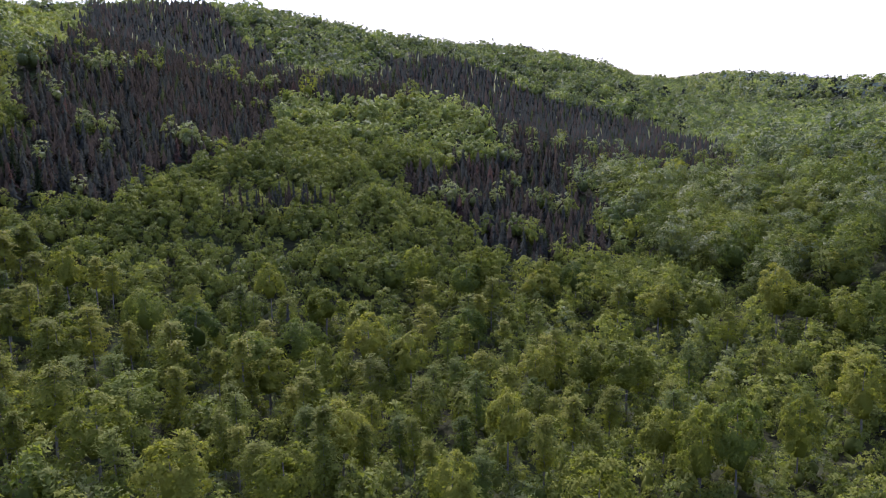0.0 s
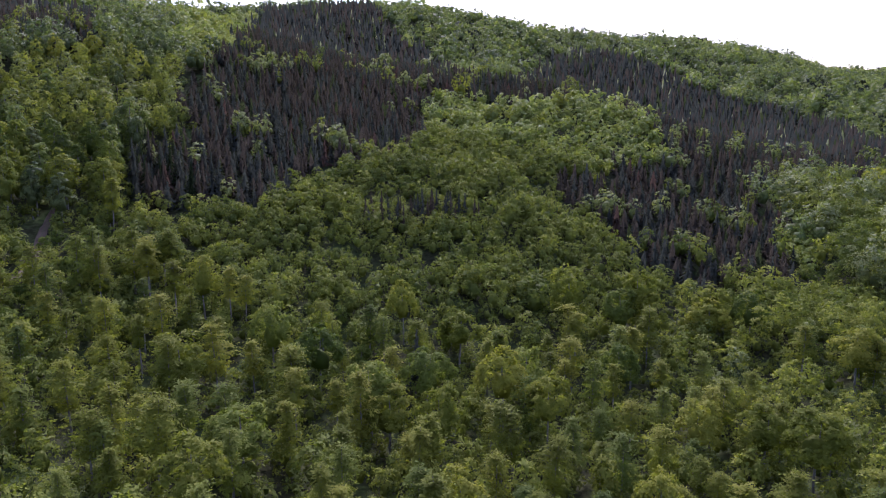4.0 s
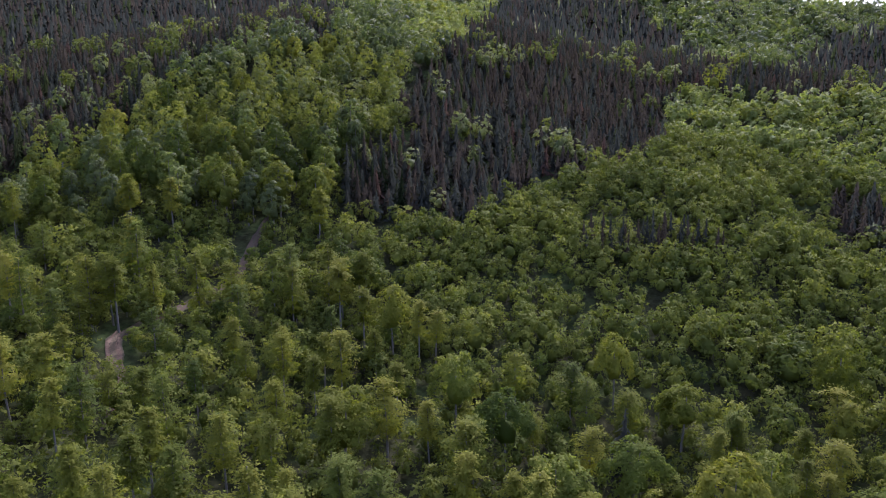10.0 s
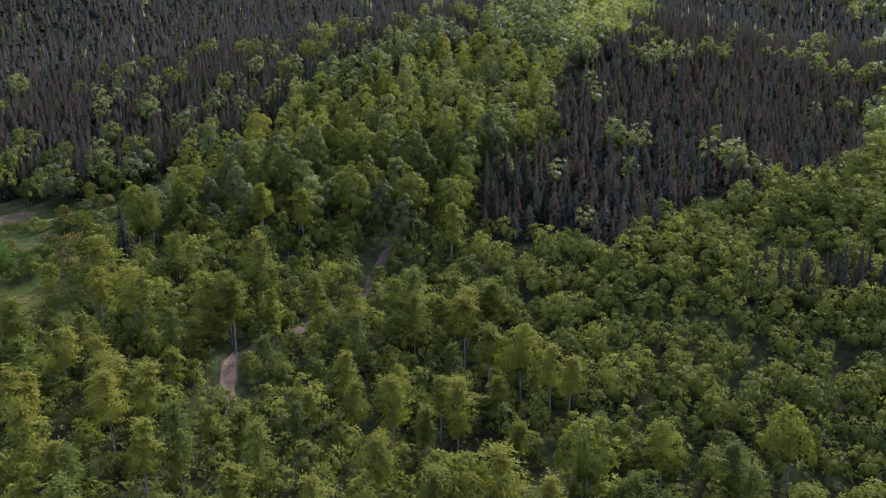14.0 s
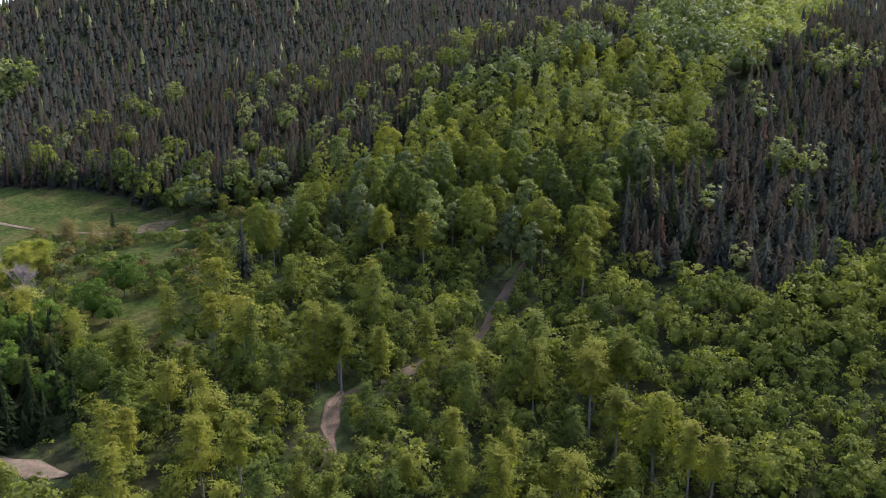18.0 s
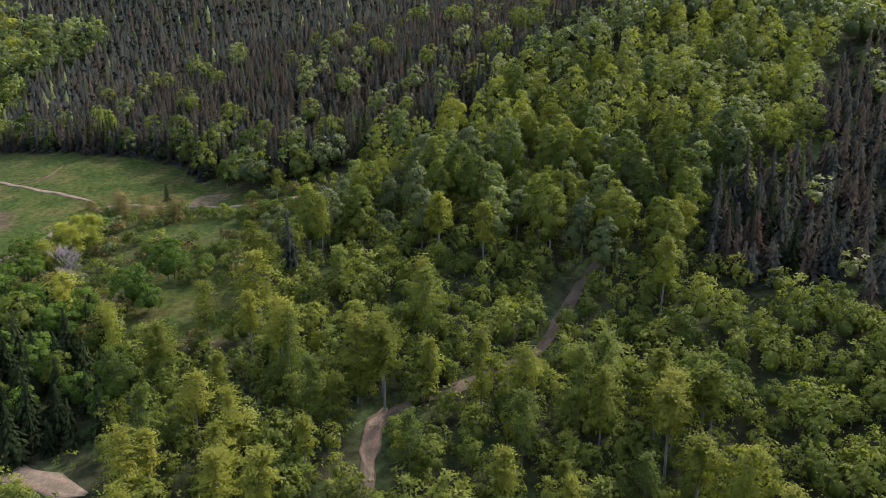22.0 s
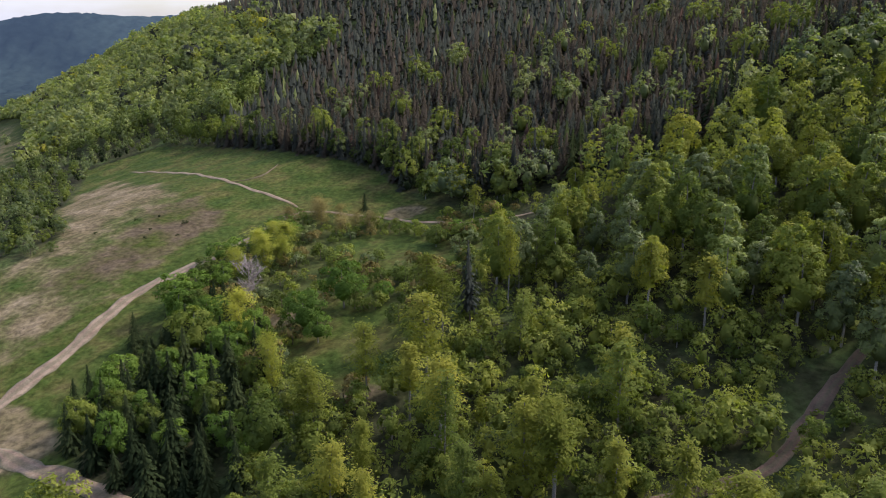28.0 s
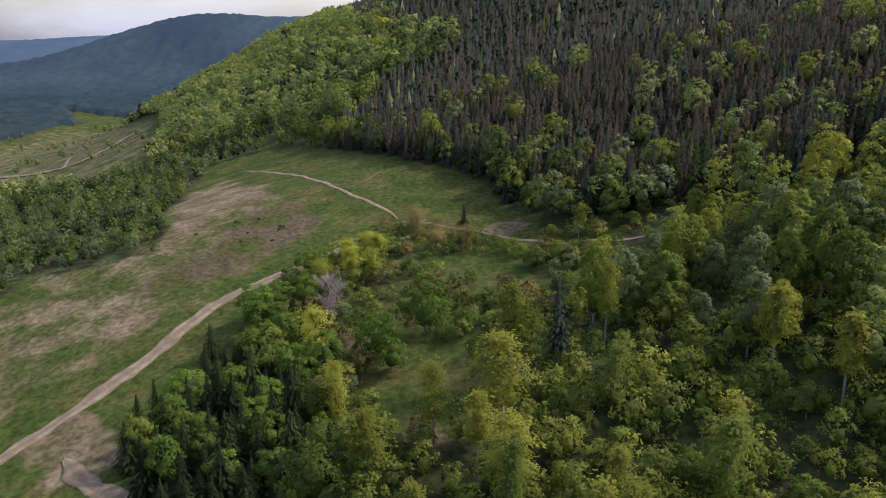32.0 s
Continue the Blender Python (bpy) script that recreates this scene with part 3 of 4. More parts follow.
def leafy_crown(s, height, wide, n, size, low=0.15, lumps=8, heart=True, cone=0.0, m=0, under=1.6):
    """A broadleaf crown: a dome of rounded boughs, each covered in leaf sprays, round a dark heart."""
    rng = s.rng
    rx, rz = wide * 0.5, height * (1 - low) * 0.5
    zc = height - rz
    i = np.arange(lumps)
    up = 0.95 - 1.35 * (i + rng.uniform(0.2, 0.8, lumps)) / lumps
    g = i * 2.4 + rng.normal(0, 0.35, lumps)
    flat = np.sqrt(np.clip(1 - up * up, 0.02, 1)) * (1 - cone * np.clip(up + 0.2, 0, 1))
    c = np.stack([np.cos(g) * flat, np.sin(g) * flat, up], 1)
    r = rx * rng.uniform(0.36, 0.56, lumps) * (8 / lumps) ** 0.33
    at = c * ([rx, rx, rz] - 0.72 * r[:, None]) * rng.uniform(0.82, 1.16, (lumps, 1)) + [0, 0, zc]
    for count, inner, outer, grow in ((int(0.4 * n), 0.5, 0.86, under), (n, 0.8, 1.18, 1.0)):
        k = rng.choice(lumps, count, p=r * r / (r * r).sum())
        d = rng.normal(0, 0.8, (count, 3)) + 0.95 * c[k] + [0, 0, 0.4]
        d /= np.linalg.norm(d, axis=1)[:, None]
        p = at[k] + d * (r[k] * rng.uniform(inner, outer, count))[:, None] * [1.05, 1.05, 0.9]
        s.leaves(p, 0.75 * d + 0.35 * c[k] + [0, 0, 0.35], size * grow, 0.5, m, 0.6, d * [1, 1, 0.15])
    if heart:
        s.core((0, 0, zc - 0.25 * rz), (rx * 0.5 * (1 - 0.5 * cone), rx * 0.5 * (1 - 0.5 * cone), rz * 0.5), m)


def far_beech(seed, height, wide, n, size, low=0.15, lumps=8, heart=True, cone=0.0, under=1.6):
    s = Shape(seed)
    leafy_crown(s, height, wide, n, size, low, lumps, heart, cone, 0, under)
    return s.done()


def needle_fan(rng, height, wide, tiers, around, low, lengths):
    """Places, ways and sizes of drooping fronds in whorls round a stem."""
    out = []
    for i in range(tiers):
        f = i / tiers
        z = height * (low + (1 - low) * f)
        reach = wide * 0.5 * (1 - f) ** 0.95 * rng.uniform(0.85, 1.15) + 0.12
        turn = rng.uniform(0, 6.28)
        for k in range(around):
            g = turn + 6.283 * k / around + rng.normal(0, 0.2)
            q = reach * rng.uniform(0.7, 1.2)
            up = rng.uniform(-0.6, 0.6) * height * (1 - low) / tiers
            for a, b in zip(lengths[:-1], lengths[1:]):
                out.append((g, q, z + up, a, b))
    return out


def fronds(s, height, wide, tiers, around, low, lengths, slump):
    """Drooping fronds in whorls: the outer coat of a conifer seen close."""
    v, t, face = [], [], []
    for g, q, z, f0, f1 in needle_fan(s.rng, height, wide, tiers, around, low, lengths):
        drop = q * s.rng.uniform(0.6, 1.3) * slump
        a, b = np.array([math.cos(g), math.sin(g), 0]), np.array([-math.sin(g), math.cos(g), 0])
        side = (0.30 * q + 0.12) * 0.44
        root, tip = a * q * f0 + [0, 0, z + 0.3 - drop * f0 * f0], a * q * f1 + [0, 0, z - drop * f1 * f1]
        mid = (root + tip) / 2 + [0, 0, 0.06 * q]
        j = len(v)
        v += [root, mid - b * side - [0, 0, 0.4 * side], tip, mid + b * side - [0, 0, 0.4 * side]]
        face += [a * 0.4 + [0, 0, 1], a * 0.5 - b * 0.4 + [0, 0, 0.8], a * 0.6 + [0, 0, 0.7], a * 0.5 + b * 0.4 + [0, 0, 0.8]]
        t += [(j, j + 1, j + 2), (j, j + 2, j + 3)]
    s.add(v, t, 0, face)


def skirts(s, height, wide, tiers, points, low, wild=0.3):
    """Ragged skirts of needles, one over the other, narrowing to the tip."""
    for i in range(tiers):
        f = i / tiers
        z = height * (low + (1 - low) * f)
        deep = height * (1 - low) / tiers * s.rng.uniform(1.7, 2.4)
        reach = wide * 0.5 * (1 - f) ** 0.95 * s.rng.uniform(0.85, 1.15) + 0.1
        g = np.arange(points) * 2 * np.pi / points + s.rng.uniform(0, 6.28) + s.rng.normal(0, 0.12, points)
        q = reach * np.where(np.arange(points) % 2 == 0, 1.0, 0.66) * s.rng.uniform(1 - wild, 1 + wild, points)
        hem = np.stack([np.cos(g) * q, np.sin(g) * q, z + s.rng.normal(0, 0.16 * deep, points)], 1)
        top = np.array([[s.rng.normal(0, 0.05), s.rng.normal(0, 0.05), min(z + deep, height * 1.04)]])
        k = np.arange(points)
        face = np.vstack([np.stack([np.cos(g), np.sin(g), np.full(points, 2.2)], 1), [[0, 0, 1]]])
        s.add(np.vstack([hem, top]), np.stack([k, (k + 1) % points, np.full(points, points)], 1), 0, face)


def far_spruce(seed, height, wide, tiers, points, low=0.05):
    s = Shape(seed)
    skirts(s, height, wide, tiers, points, low)
    return s.done()


def near_spruce(seed, height, wide, tiers, around, low=0.06):
    """A spruce of drooping boughs in whorls round a dark stem."""
    s = Shape(seed)
    skirts(s, height * 0.96, wide * 0.5, 3, 6, low)
    v, face = [], []
    for g, q, z, a, b in needle_fan(s.rng, height, wide, tiers, around, low, (0.1, 1.0)):
        out, side = np.array([math.cos(g), math.sin(g), 0]), np.array([-math.sin(g), math.cos(g), 0])
        half = 0.24 * q + 0.1
        end = out * q + [0, 0, z - 0.5 * q * s.rng.uniform(0.6, 1.4)]
        v += [out * 0.1 * q + [0, 0, z + 0.55], end - side * half, end + side * half]
        n = out * 0.4 + [0, 0, 1.0] + s.rng.normal(0, 0.2, 3)
        face += [n, n - side * 0.3, n + side * 0.3]
    s.add(v, np.arange(len(v)).reshape(-1, 3), 0, face)
    return s.done()


def stamped(name, templates, places, materials, label, category, pick=None):
    """Many trees too far to tell apart, joined as one stand."""
    V, T, M, F, K, n = [], [], [], [], [], 0
    rng = np.random.default_rng(len(places))
    for i, (x, y, z, s) in enumerate(places):
        v, t, m, f = templates[rng.integers(len(templates))]
        g = rng.uniform(0, 6.283)
        c, q = math.cos(g), math.sin(g)
        lean = rng.normal(0, 0.03, 2)
        turn = np.array([(c, q, 0), (-q, c, 0), (0, 0, 1)])
        w = (v * s) @ turn
        w[:, 2] *= rng.uniform(0.85, 1.15)
        w[:, :2] += lean * w[:, 2:]
        V.append(w + [x, y, z])
        F.append(f @ turn)
        T.append(t + n)
        M.append(np.full(len(t), int(pick[i]) if pick is not None else 0))
        K.append(np.full(len(v), rng.uniform()))
        n += len(v)
    me = tri_mesh(name, np.vstack(V), np.vstack(T), materials, np.concatenate(M), True, np.vstack(F), np.concatenate(K))
    return tagged(new(name, me), label, category, kind="stuff")


def scattered(x0, x1, y0, y1, step, seed):
    rng = np.random.default_rng(seed)
    gx, gy = np.meshgrid(np.arange(x0, x1, step), np.arange(y0, y1, step), indexing="ij")
    gx = gx + step * 0.5 * (np.arange(gx.shape[1]) % 2)[None, :]
    return gx.ravel() + rng.uniform(-0.55, 0.55, gx.size) * step, gy.ravel() + rng.uniform(-0.55, 0.55, gx.size) * step


ALL_TRACKS = [(VALLEY_TRACK, 4), (MEADOW_TRAIL, 3), (LOWER_TRACK, 5), (FOREST_TRACK, 0.7), (TRAIL_SPUR, 3), (UPPER_TRAIL, 3), (SOIL_BANK, 5), (FOREST_TRACK[1:6], 2.8)]


def wooded(x, y, gap=1.0):
    open_land = inside(x, y, MEADOW) | inside(x, y, CLEARING) | inside(x, y, FAR_MEADOW) | inside(x, y, FAR_FIELD)
    for line, w in ALL_TRACKS:
        open_land |= away(x, y, line) < w * gap
    return ~open_land


def spruce_land(x, y):
    x, y = x + 4.5 * np.sin(y / 8.0) + 2.5 * np.sin(y / 3.1 + x / 5.0), y + 4.5 * np.sin(x / 7.0) + 2.5 * np.sin(x / 2.7)
    return inside(x, y, SPRUCE_HILL) | inside(x, y, SPRUCE_RIDGE) | inside(x, y, SPRUCE_MIDDLE)


SPUR_RING = [(-60, 230), (-30, 300), (20, 320), (100, 335), (125, 290), (95, 240), (60, 205), (38, 190), (-10, 212), (-45, 215)]
NEAR_RING = [(-60, 100), (-60, 165), (-20, 170), (40, 150), (62, 100), (100, 60), (170, 45), (190, -10), (160, -60), (60, -50), (20, -10), (-30, 60)]
IN_SIGHT = [(-70, -100), (60, -130), (1050, -150), (1080, 280), (980, 350), (860, 420), (740, 500), (600, 570), (520, 620), (300, 660), (140, 680), (60, 830), (-200, 850), (-480, 850), (-600, 950),
            (-700, 940), (-760, 820), (-800, 690), (-930, 660), (-1000, 580), (-850, 370), (-650, 280), (-400, 180), (-220, 75), (-110, -25)]


def in_sight(x, y):
    """The fan of land that the flight looks over."""
    return inside(x, y, IN_SIGHT)


def stand(step, near, far, seed, which, thin=0.0):
    x, y = scattered(-1350, 1060, -180, 1160, step, seed)
    r = np.hypot(x, y - 60)
    ok = (r >= near) & (r < far) & in_sight(x, y) & wooded(x, y) & which(x, y)
    x, y = x[ok], y[ok]
    rng = np.random.default_rng(seed + 7)
    keep = rng.uniform(0, 1, len(x)) >= thin
    return x[keep], y[keep], rng


def on_ground(x, y, s):
    return np.stack([x, y, land(x, y) - 0.15, s], 1)


FIR_WOOD = [(-134, 186), (-131, 168), (-122, 150), (-100, 140), (-78, 142), (-70, 156), (-84, 174), (-98, 190), (-124, 210), (-138, 205)]


def broadleaf(x, y):
    return ~spruce_land(x, y) & ~inside(x, y, BUSHY_GRASS) & ~inside(x, y, FIR_WOOD)


# light young growth: below the spruce and on the saddle
TONGUE = [(259, 44), (248, 24), (216, -2), (187, -27), (168, 12), (157, 37), (188, 42), (217, 30)]
SADDLE = [(229, 535), (250, 498), (302, 513), (211, 369), (161, 328), (132, 302), (146, 346)]
PATCH = [(246, 235), (265, 192), (330, 176), (310, 140), (296, 117), (280, 109), (254, 114), (209, 123), (202, 110), (195, 88), (187, 70), (185, 56), (160, 47),
         (128, 69), (107, 76), (37, 134), (73, 179), (109, 176), (124, 175), (145, 180), (164, 167)]


OLD_STAND = [(322, 74), (350, 5), (310, -70), (200, -72), (189, -27), (248, 24)]


def young_wood(x, y):
    return broadleaf(x, y) & (inside(x, y, PATCH) | inside(x, y, TONGUE) | inside(x, y, SADDLE))


def old_wood(x, y):
    return broadleaf(x, y) & ~(inside(x, y, PATCH) | inside(x, y, TONGUE) | inside(x, y, SADDLE))


def swell(x, y, size):
    """Slow change of growth over the ground, about one."""
    return 1 + 0.28 * np.sin(x / size + 1.7 * np.sin(y / size * 0.8)) * np.cos(y / size * 1.2 + 1.3 * np.sin(x / size * 0.7))


def clumped(x, y, size, share):
    """Groups of one kind among another."""
    n = np.sin(x / size + 2.1 * np.sin(y / size * 0.7 + 1)) * np.sin(y / size * 1.1 + 1.7 * np.sin(x / size * 0.6)) + 0.45 * np.sin(x / size * 2.9 + y / size * 1.9)
    return n > np.quantile(n, 1 - share) if len(n) else n > 0


T_YOUNG = [far_beech(10 + i, 8.2, 6.2, 180, 0.34, 0.02, 9, True, 0.35) for i in range(8)]
T_THICKET = [far_beech(20 + i, 9.0, 7.4, 210, 0.38, 0.0, 10) for i in range(8)]
T_YOUNG_FAR = [far_beech(40 + i, 8.5, 6.2, 84, 0.55, 0.05, 6) for i in range(6)]
T_OLD = [far_beech(30 + i, 15, 11.0, 240, 0.56, 0.1, 12) for i in range(8)]
T_GRAND = [far_beech(180 + i, 15, 12.0, 620, 0.36, 0.1, 13) for i in range(6)]
T_MID = [far_beech(120 + i, 12, 7.8, 170, 0.48, 0.05, 10, True, 0.1) for i in range(6)]
T_FAR = [far_beech(140 + i, 9.5, 7.4, 48, 0.8, 0.02, 6, True, 0.0, 1.9) for i in range(6)]
T_LOW = [far_beech(90 + i, 3.0, 5.2, 22, 0.46, 0.0, 4, False) for i in range(6)]
T_TALL = [far_beech(70 + i, 16, 6.8, 320, 0.36, 0.08, 16, False, 0.3) for i in range(8)]
T_OLD_FAR = [far_beech(160 + i, 12, 11.5, 62, 0.82, 0.0, 7, True, 0.0, 2.0) for i in range(8)]
T_SPRUCE = [near_spruce(50 + i, 9.6, 5.6, 9, 8) for i in range(8)]
T_SPRUCE_FAR = [far_spruce(60 + i, 11.5, 5.2, 5, 6) for i in range(6)]

# nearer woods, joined beyond what can be counted
x, y, rng = stand(5.0, 0, 240, 1, young_wood)
stamped("young_beech_thicket", T_THICKET, on_ground(x, y, rng.uniform(0.6, 1.15, len(x)) * swell(x, y, 14)), [UNDER, YOUNG], "closed thicket of young bright green beech", "forest", rng.choice(2, len(x), p=(0.85, 0.15)))
x, y, rng = stand(4.8, 240, 640, 2, young_wood)
stamped("hillside_beech_thicket", T_YOUNG_FAR, on_ground(x, y, rng.uniform(0.65, 1.3, len(x)) * swell(x, y, 12)), [YOUNG, LIGHT], "bright young beech regrowth on the hillside", "forest", rng.choice(2, len(x), p=(0.3, 0.7)))
x, y, rng = stand(5.2, 0, 240, 3, lambda x, y: old_wood(x, y))
edge = away(x, y, MEADOW + MEADOW[:1]) < 34
low = np.where(edge & (y > 195), rng.uniform(0.3, 0.6, len(x)), rng.uniform(0.35, 1.15, len(x)) * swell(x, y, 9))
thin = ~(edge & (y > 215) & (rng.uniform(0, 1, len(x)) < 0.5))
stamped("beech_undergrowth", T_YOUNG, on_ground(x, y, low)[thin], [UNDER, YOUNG], "dense young beech growing below taller trees", "forest", rng.choice(2, len(x), p=(0.7, 0.3)))
x, y, rng = stand(5.6, 0, 245, 10, broadleaf)
stamped("low_thicket", T_LOW, on_ground(x, y, rng.uniform(0.6, 1.3, len(x))), [UNDER, UNDER], "low leafy growth closing the forest floor", "undergrowth", rng.choice(2, len(x)))
x, y, rng = stand(5.2, 225, 320, 9, lambda x, y: old_wood(x, y) & inside(x, y, SPUR_RING) & (np.hypot(x, y - 60) > 240))
stamped("spur_undergrowth", T_YOUNG_FAR, on_ground(x, y, rng.uniform(0.5, 1.1, len(x))), [YOUNG, OLD], "young beech below tall trees on the spur", "forest", rng.choice(2, len(x)))
x, y, rng = stand(10.5, 0, 430, 14, lambda x, y: old_wood(x, y) & inside(x, y, OLD_STAND))
stamped("old_beech_stand", T_GRAND, on_ground(x, y, rng.uniform(1.0, 1.45, len(x))), [UNDER, OLD], "old beeches with large round crowns", "forest", rng.choice(2, len(x), p=(0.6, 0.4)))
x, y, rng = stand(8.2, 240, 430, 4, lambda x, y: old_wood(x, y) & ~inside(x, y, SPUR_RING) & ~inside(x, y, OLD_STAND) & (x > -100))
size = rng.uniform(0.7, 1.2, len(x))
stamped("beech_forest", T_OLD, on_ground(x, y, size), [OLD, BEECH, LIGHT], "tall green beech forest on the slope", "forest", rng.choice(3, len(x), p=(0.65, 0.1, 0.25)))
x, y, rng = stand(6.0, 240, 520, 11, lambda x, y: old_wood(x, y) & ~inside(x, y, SPUR_RING) & (x <= -100))
bank = (away(x, y, MEADOW + MEADOW[:1]) < 30) | ((x < -225) & (y < 400))
size = np.where(bank, rng.uniform(0.36, 0.64, len(x)), rng.uniform(0.65, 1.15, len(x))) * swell(x, y, 11)
stamped("valley_beech_forest", T_MID, on_ground(x, y, size), [UNDER, OLD, LIGHT, FIR], "light green beech forest on the valley side", "forest", np.where(bank, rng.choice(4, len(x), p=(0.4, 0.45, 0.0, 0.15)), rng.choice(3, len(x), p=(0.42, 0.33, 0.25))))
x, y, rng = stand(9.4, 430, 1700, 5, lambda x, y: old_wood(x, y) & (x > -100))
stamped("distant_beech_forest", T_OLD_FAR, on_ground(x, y, rng.uniform(0.65, 1.25, len(x)) * swell(x, y, 19)), [OLD, LIGHT, SPRUCE], "distant beech forest covering the hills", "forest", rng.choice(3, len(x), p=(0.62, 0.35, 0.03)))
x, y, rng = stand(7.4, 520, 1700, 12, lambda x, y: old_wood(x, y) & (x <= -100))
stamped("far_valley_forest", T_FAR, on_ground(x, y, rng.uniform(0.8, 1.4, len(x)) * swell(x, y, 17)), [OLD, BEECH, LIGHT, SPRUCE], "far light green beech forest over the valley", "forest", rng.choice(4, len(x), p=(0.6, 0.04, 0.32, 0.04)))
x, y, rng = stand(4.25, 0, 420, 6, spruce_land)
foot = np.clip(1 - away(x, y, SPRUCE_HILL[:9]) / 90, 0, 1) * (x > -140)
mixed_in = clumped(x, y, 11, 0.03) | (rng.uniform(0, 1, len(x)) < 0.02 + 0.06 * foot)
stamped("spruce_forest", T_SPRUCE, on_ground(x, y, rng.uniform(0.75, 1.2, len(x)))[~mixed_in], [SPRUCE, FIR, BROWN_SPRUCE, DEAD], "dense dark spruce forest on the hillside", "forest", rng.choice(4, len(x), p=(0.39, 0.07, 0.52, 0.02)))
stamped("beech_among_spruce", T_MID, on_ground(x, y, rng.uniform(0.75, 1.2, len(x)))[mixed_in], [OLD, UNDER], "green beech crowns scattered among dark spruce", "forest", rng.choice(2, len(x)))
x, y, rng = stand(5.3, 420, 1000, 7, spruce_land)
stamped("distant_spruce_forest", T_SPRUCE_FAR, on_ground(x, y, rng.uniform(0.7, 1.2, len(x))), [SPRUCE, FIR, BROWN_SPRUCE, OLD], "distant dark spruce forest near the ridge", "forest", rng.choice(4, len(x), p=(0.56, 0.08, 0.33, 0.03)))

x, y = scattered(1080, 1900, -120, 640, 15, 43)
ok = land(x, y) > np.where(x < 1450, 30, 60)
rng = np.random.default_rng(44)
stamped("ridge_woods", T_FAR, on_ground(x[ok], y[ok], rng.uniform(1.3, 2.3, ok.sum())), [OLD, LIGHT, SPRUCE], "distant woods on the skyline ridge", "forest", rng.choice(3, ok.sum(), p=(0.65, 0.25, 0.1)))

x, y = scattered(-1050, -440, 340, 760, 26, 41)
ok = inside(x, y, FAR_MEADOW) & (away(x, y, FAR_TRACK) > 6) & (np.sin(x / 30) + np.sin(y / 23) > 0.1)
stamped("valley_bushes", T_YOUNG_FAR, on_ground(x[ok], y[ok], np.random.default_rng(42).uniform(0.5, 1.2, ok.sum())), [OLD], "scattered green bushes on the far grassland", "bushes")


def build_distance(name, begin, end, steps, material, label):
    """Wooded hills across the valley, too far to tell the trees apart."""
    g = np.radians(np.linspace(begin, end, steps))
    G, K = np.meshgrid(g, np.linspace(0, 1, 150), indexing="ij")
    first = np.interp(np.degrees(G), (-66, -60, -54, -46, -40, -35), (1100, 1050, 1000, 1060, 1120, 1130))
    R = first * (4700 / first) ** K
    rng = np.random.default_rng(5)
    X, Y = R * np.sin(G) + rng.uniform(-4, 4, G.shape), 100 + R * np.cos(G) + rng.uniform(-4, 4, G.shape)
    Z = land(X, Y) + 8 + rng.uniform(-3, 3, G.shape)
    Z[:, 0] -= 16
    Z -= 40 * (inside(X, Y, FAR_FIELD) | inside(X, Y, FAR_MEADOW))
    n = X.shape[1]
    a = (np.arange(len(g) - 1)[:, None] * n + np.arange(n - 1)[None, :]).ravel()
    tris = np.concatenate([np.stack([a, a + n + 1, a + n], 1), np.stack([a, a + 1, a + n + 1], 1)])
    return tagged(new(name, tri_mesh(name, np.stack([X, Y, Z], -1).reshape(-1, 3), tris, [material], smooth=True)), label, "hills", kind="structure")


build_distance("backdrop_hills", -68, 5, 230, FAR_HAZED_WOODS, "wooded hills far across the valley, blue with painted haze")
build_distance("backdrop_ridge", 30, 100, 230, FAR_HAZED_RIDGE, "grey-green wooded ridge in the distance, paled by painted haze")


# ---- single trees ----
def part(name, me, parent, label=""):
    ob = new(name, me)
    ob.parent = parent
    if label:
        ob["label"] = label
    return ob


def shape_mesh(name, s, materials):
    v, t, m, f = s.done()
    return tri_mesh(name, v, t, materials, m, True, f)


def limb_ends(wood, rng, height, low, limbs, wide, rise, peak=0.35, sway=0.25, radius=0.2, boughs=True):
    """Stem and limbs; gives back lines along which sprays grow."""
    lean = rng.normal(0, 0.02, 2) * height
    z = np.linspace(0, 1, 7)
    stem = np.stack([lean[0] * z ** 1.5 + sway * np.sin(z * 5 + rng.uniform(0, 6)) * z, lean[1] * z ** 1.5 + sway * np.sin(z * 4 + rng.uniform(0, 6)) * z, z * height * 0.96], 1)
    wood.tube(stem, radius * (1.15 - z) ** 0.8 + 0.02, 7)
    ends = []
    for i in range(limbs):
        f = (i + rng.uniform(0.1, 0.9)) / limbs
        h = low + (1 - low) * f * 0.97
        shape = min(f / peak, 1) * 0.45 + 0.55 if f < peak else ((1 - f) / (1 - peak)) ** 0.7
        reach = wide * 0.5 * max(shape, 0.16) * rng.uniform(0.5, 1.3)
        g = i * 2.4 + rng.normal(0, 0.4)
        root = np.array([np.interp(h, z, stem[:, k]) for k in range(3)])
        way = np.array([math.cos(g), math.sin(g), rise * rng.uniform(0.5, 1.4) + 0.5 * f])
        p = np.stack([root, root + way * reach * 0.5, root + way * reach * [1, 1, 0.8]])
        if boughs:
            wood.tube(p, np.array([0.35, 0.2, 0.06]) * radius * (1.1 - h), 3)
        ends.append((p, g))
    return ends, stem


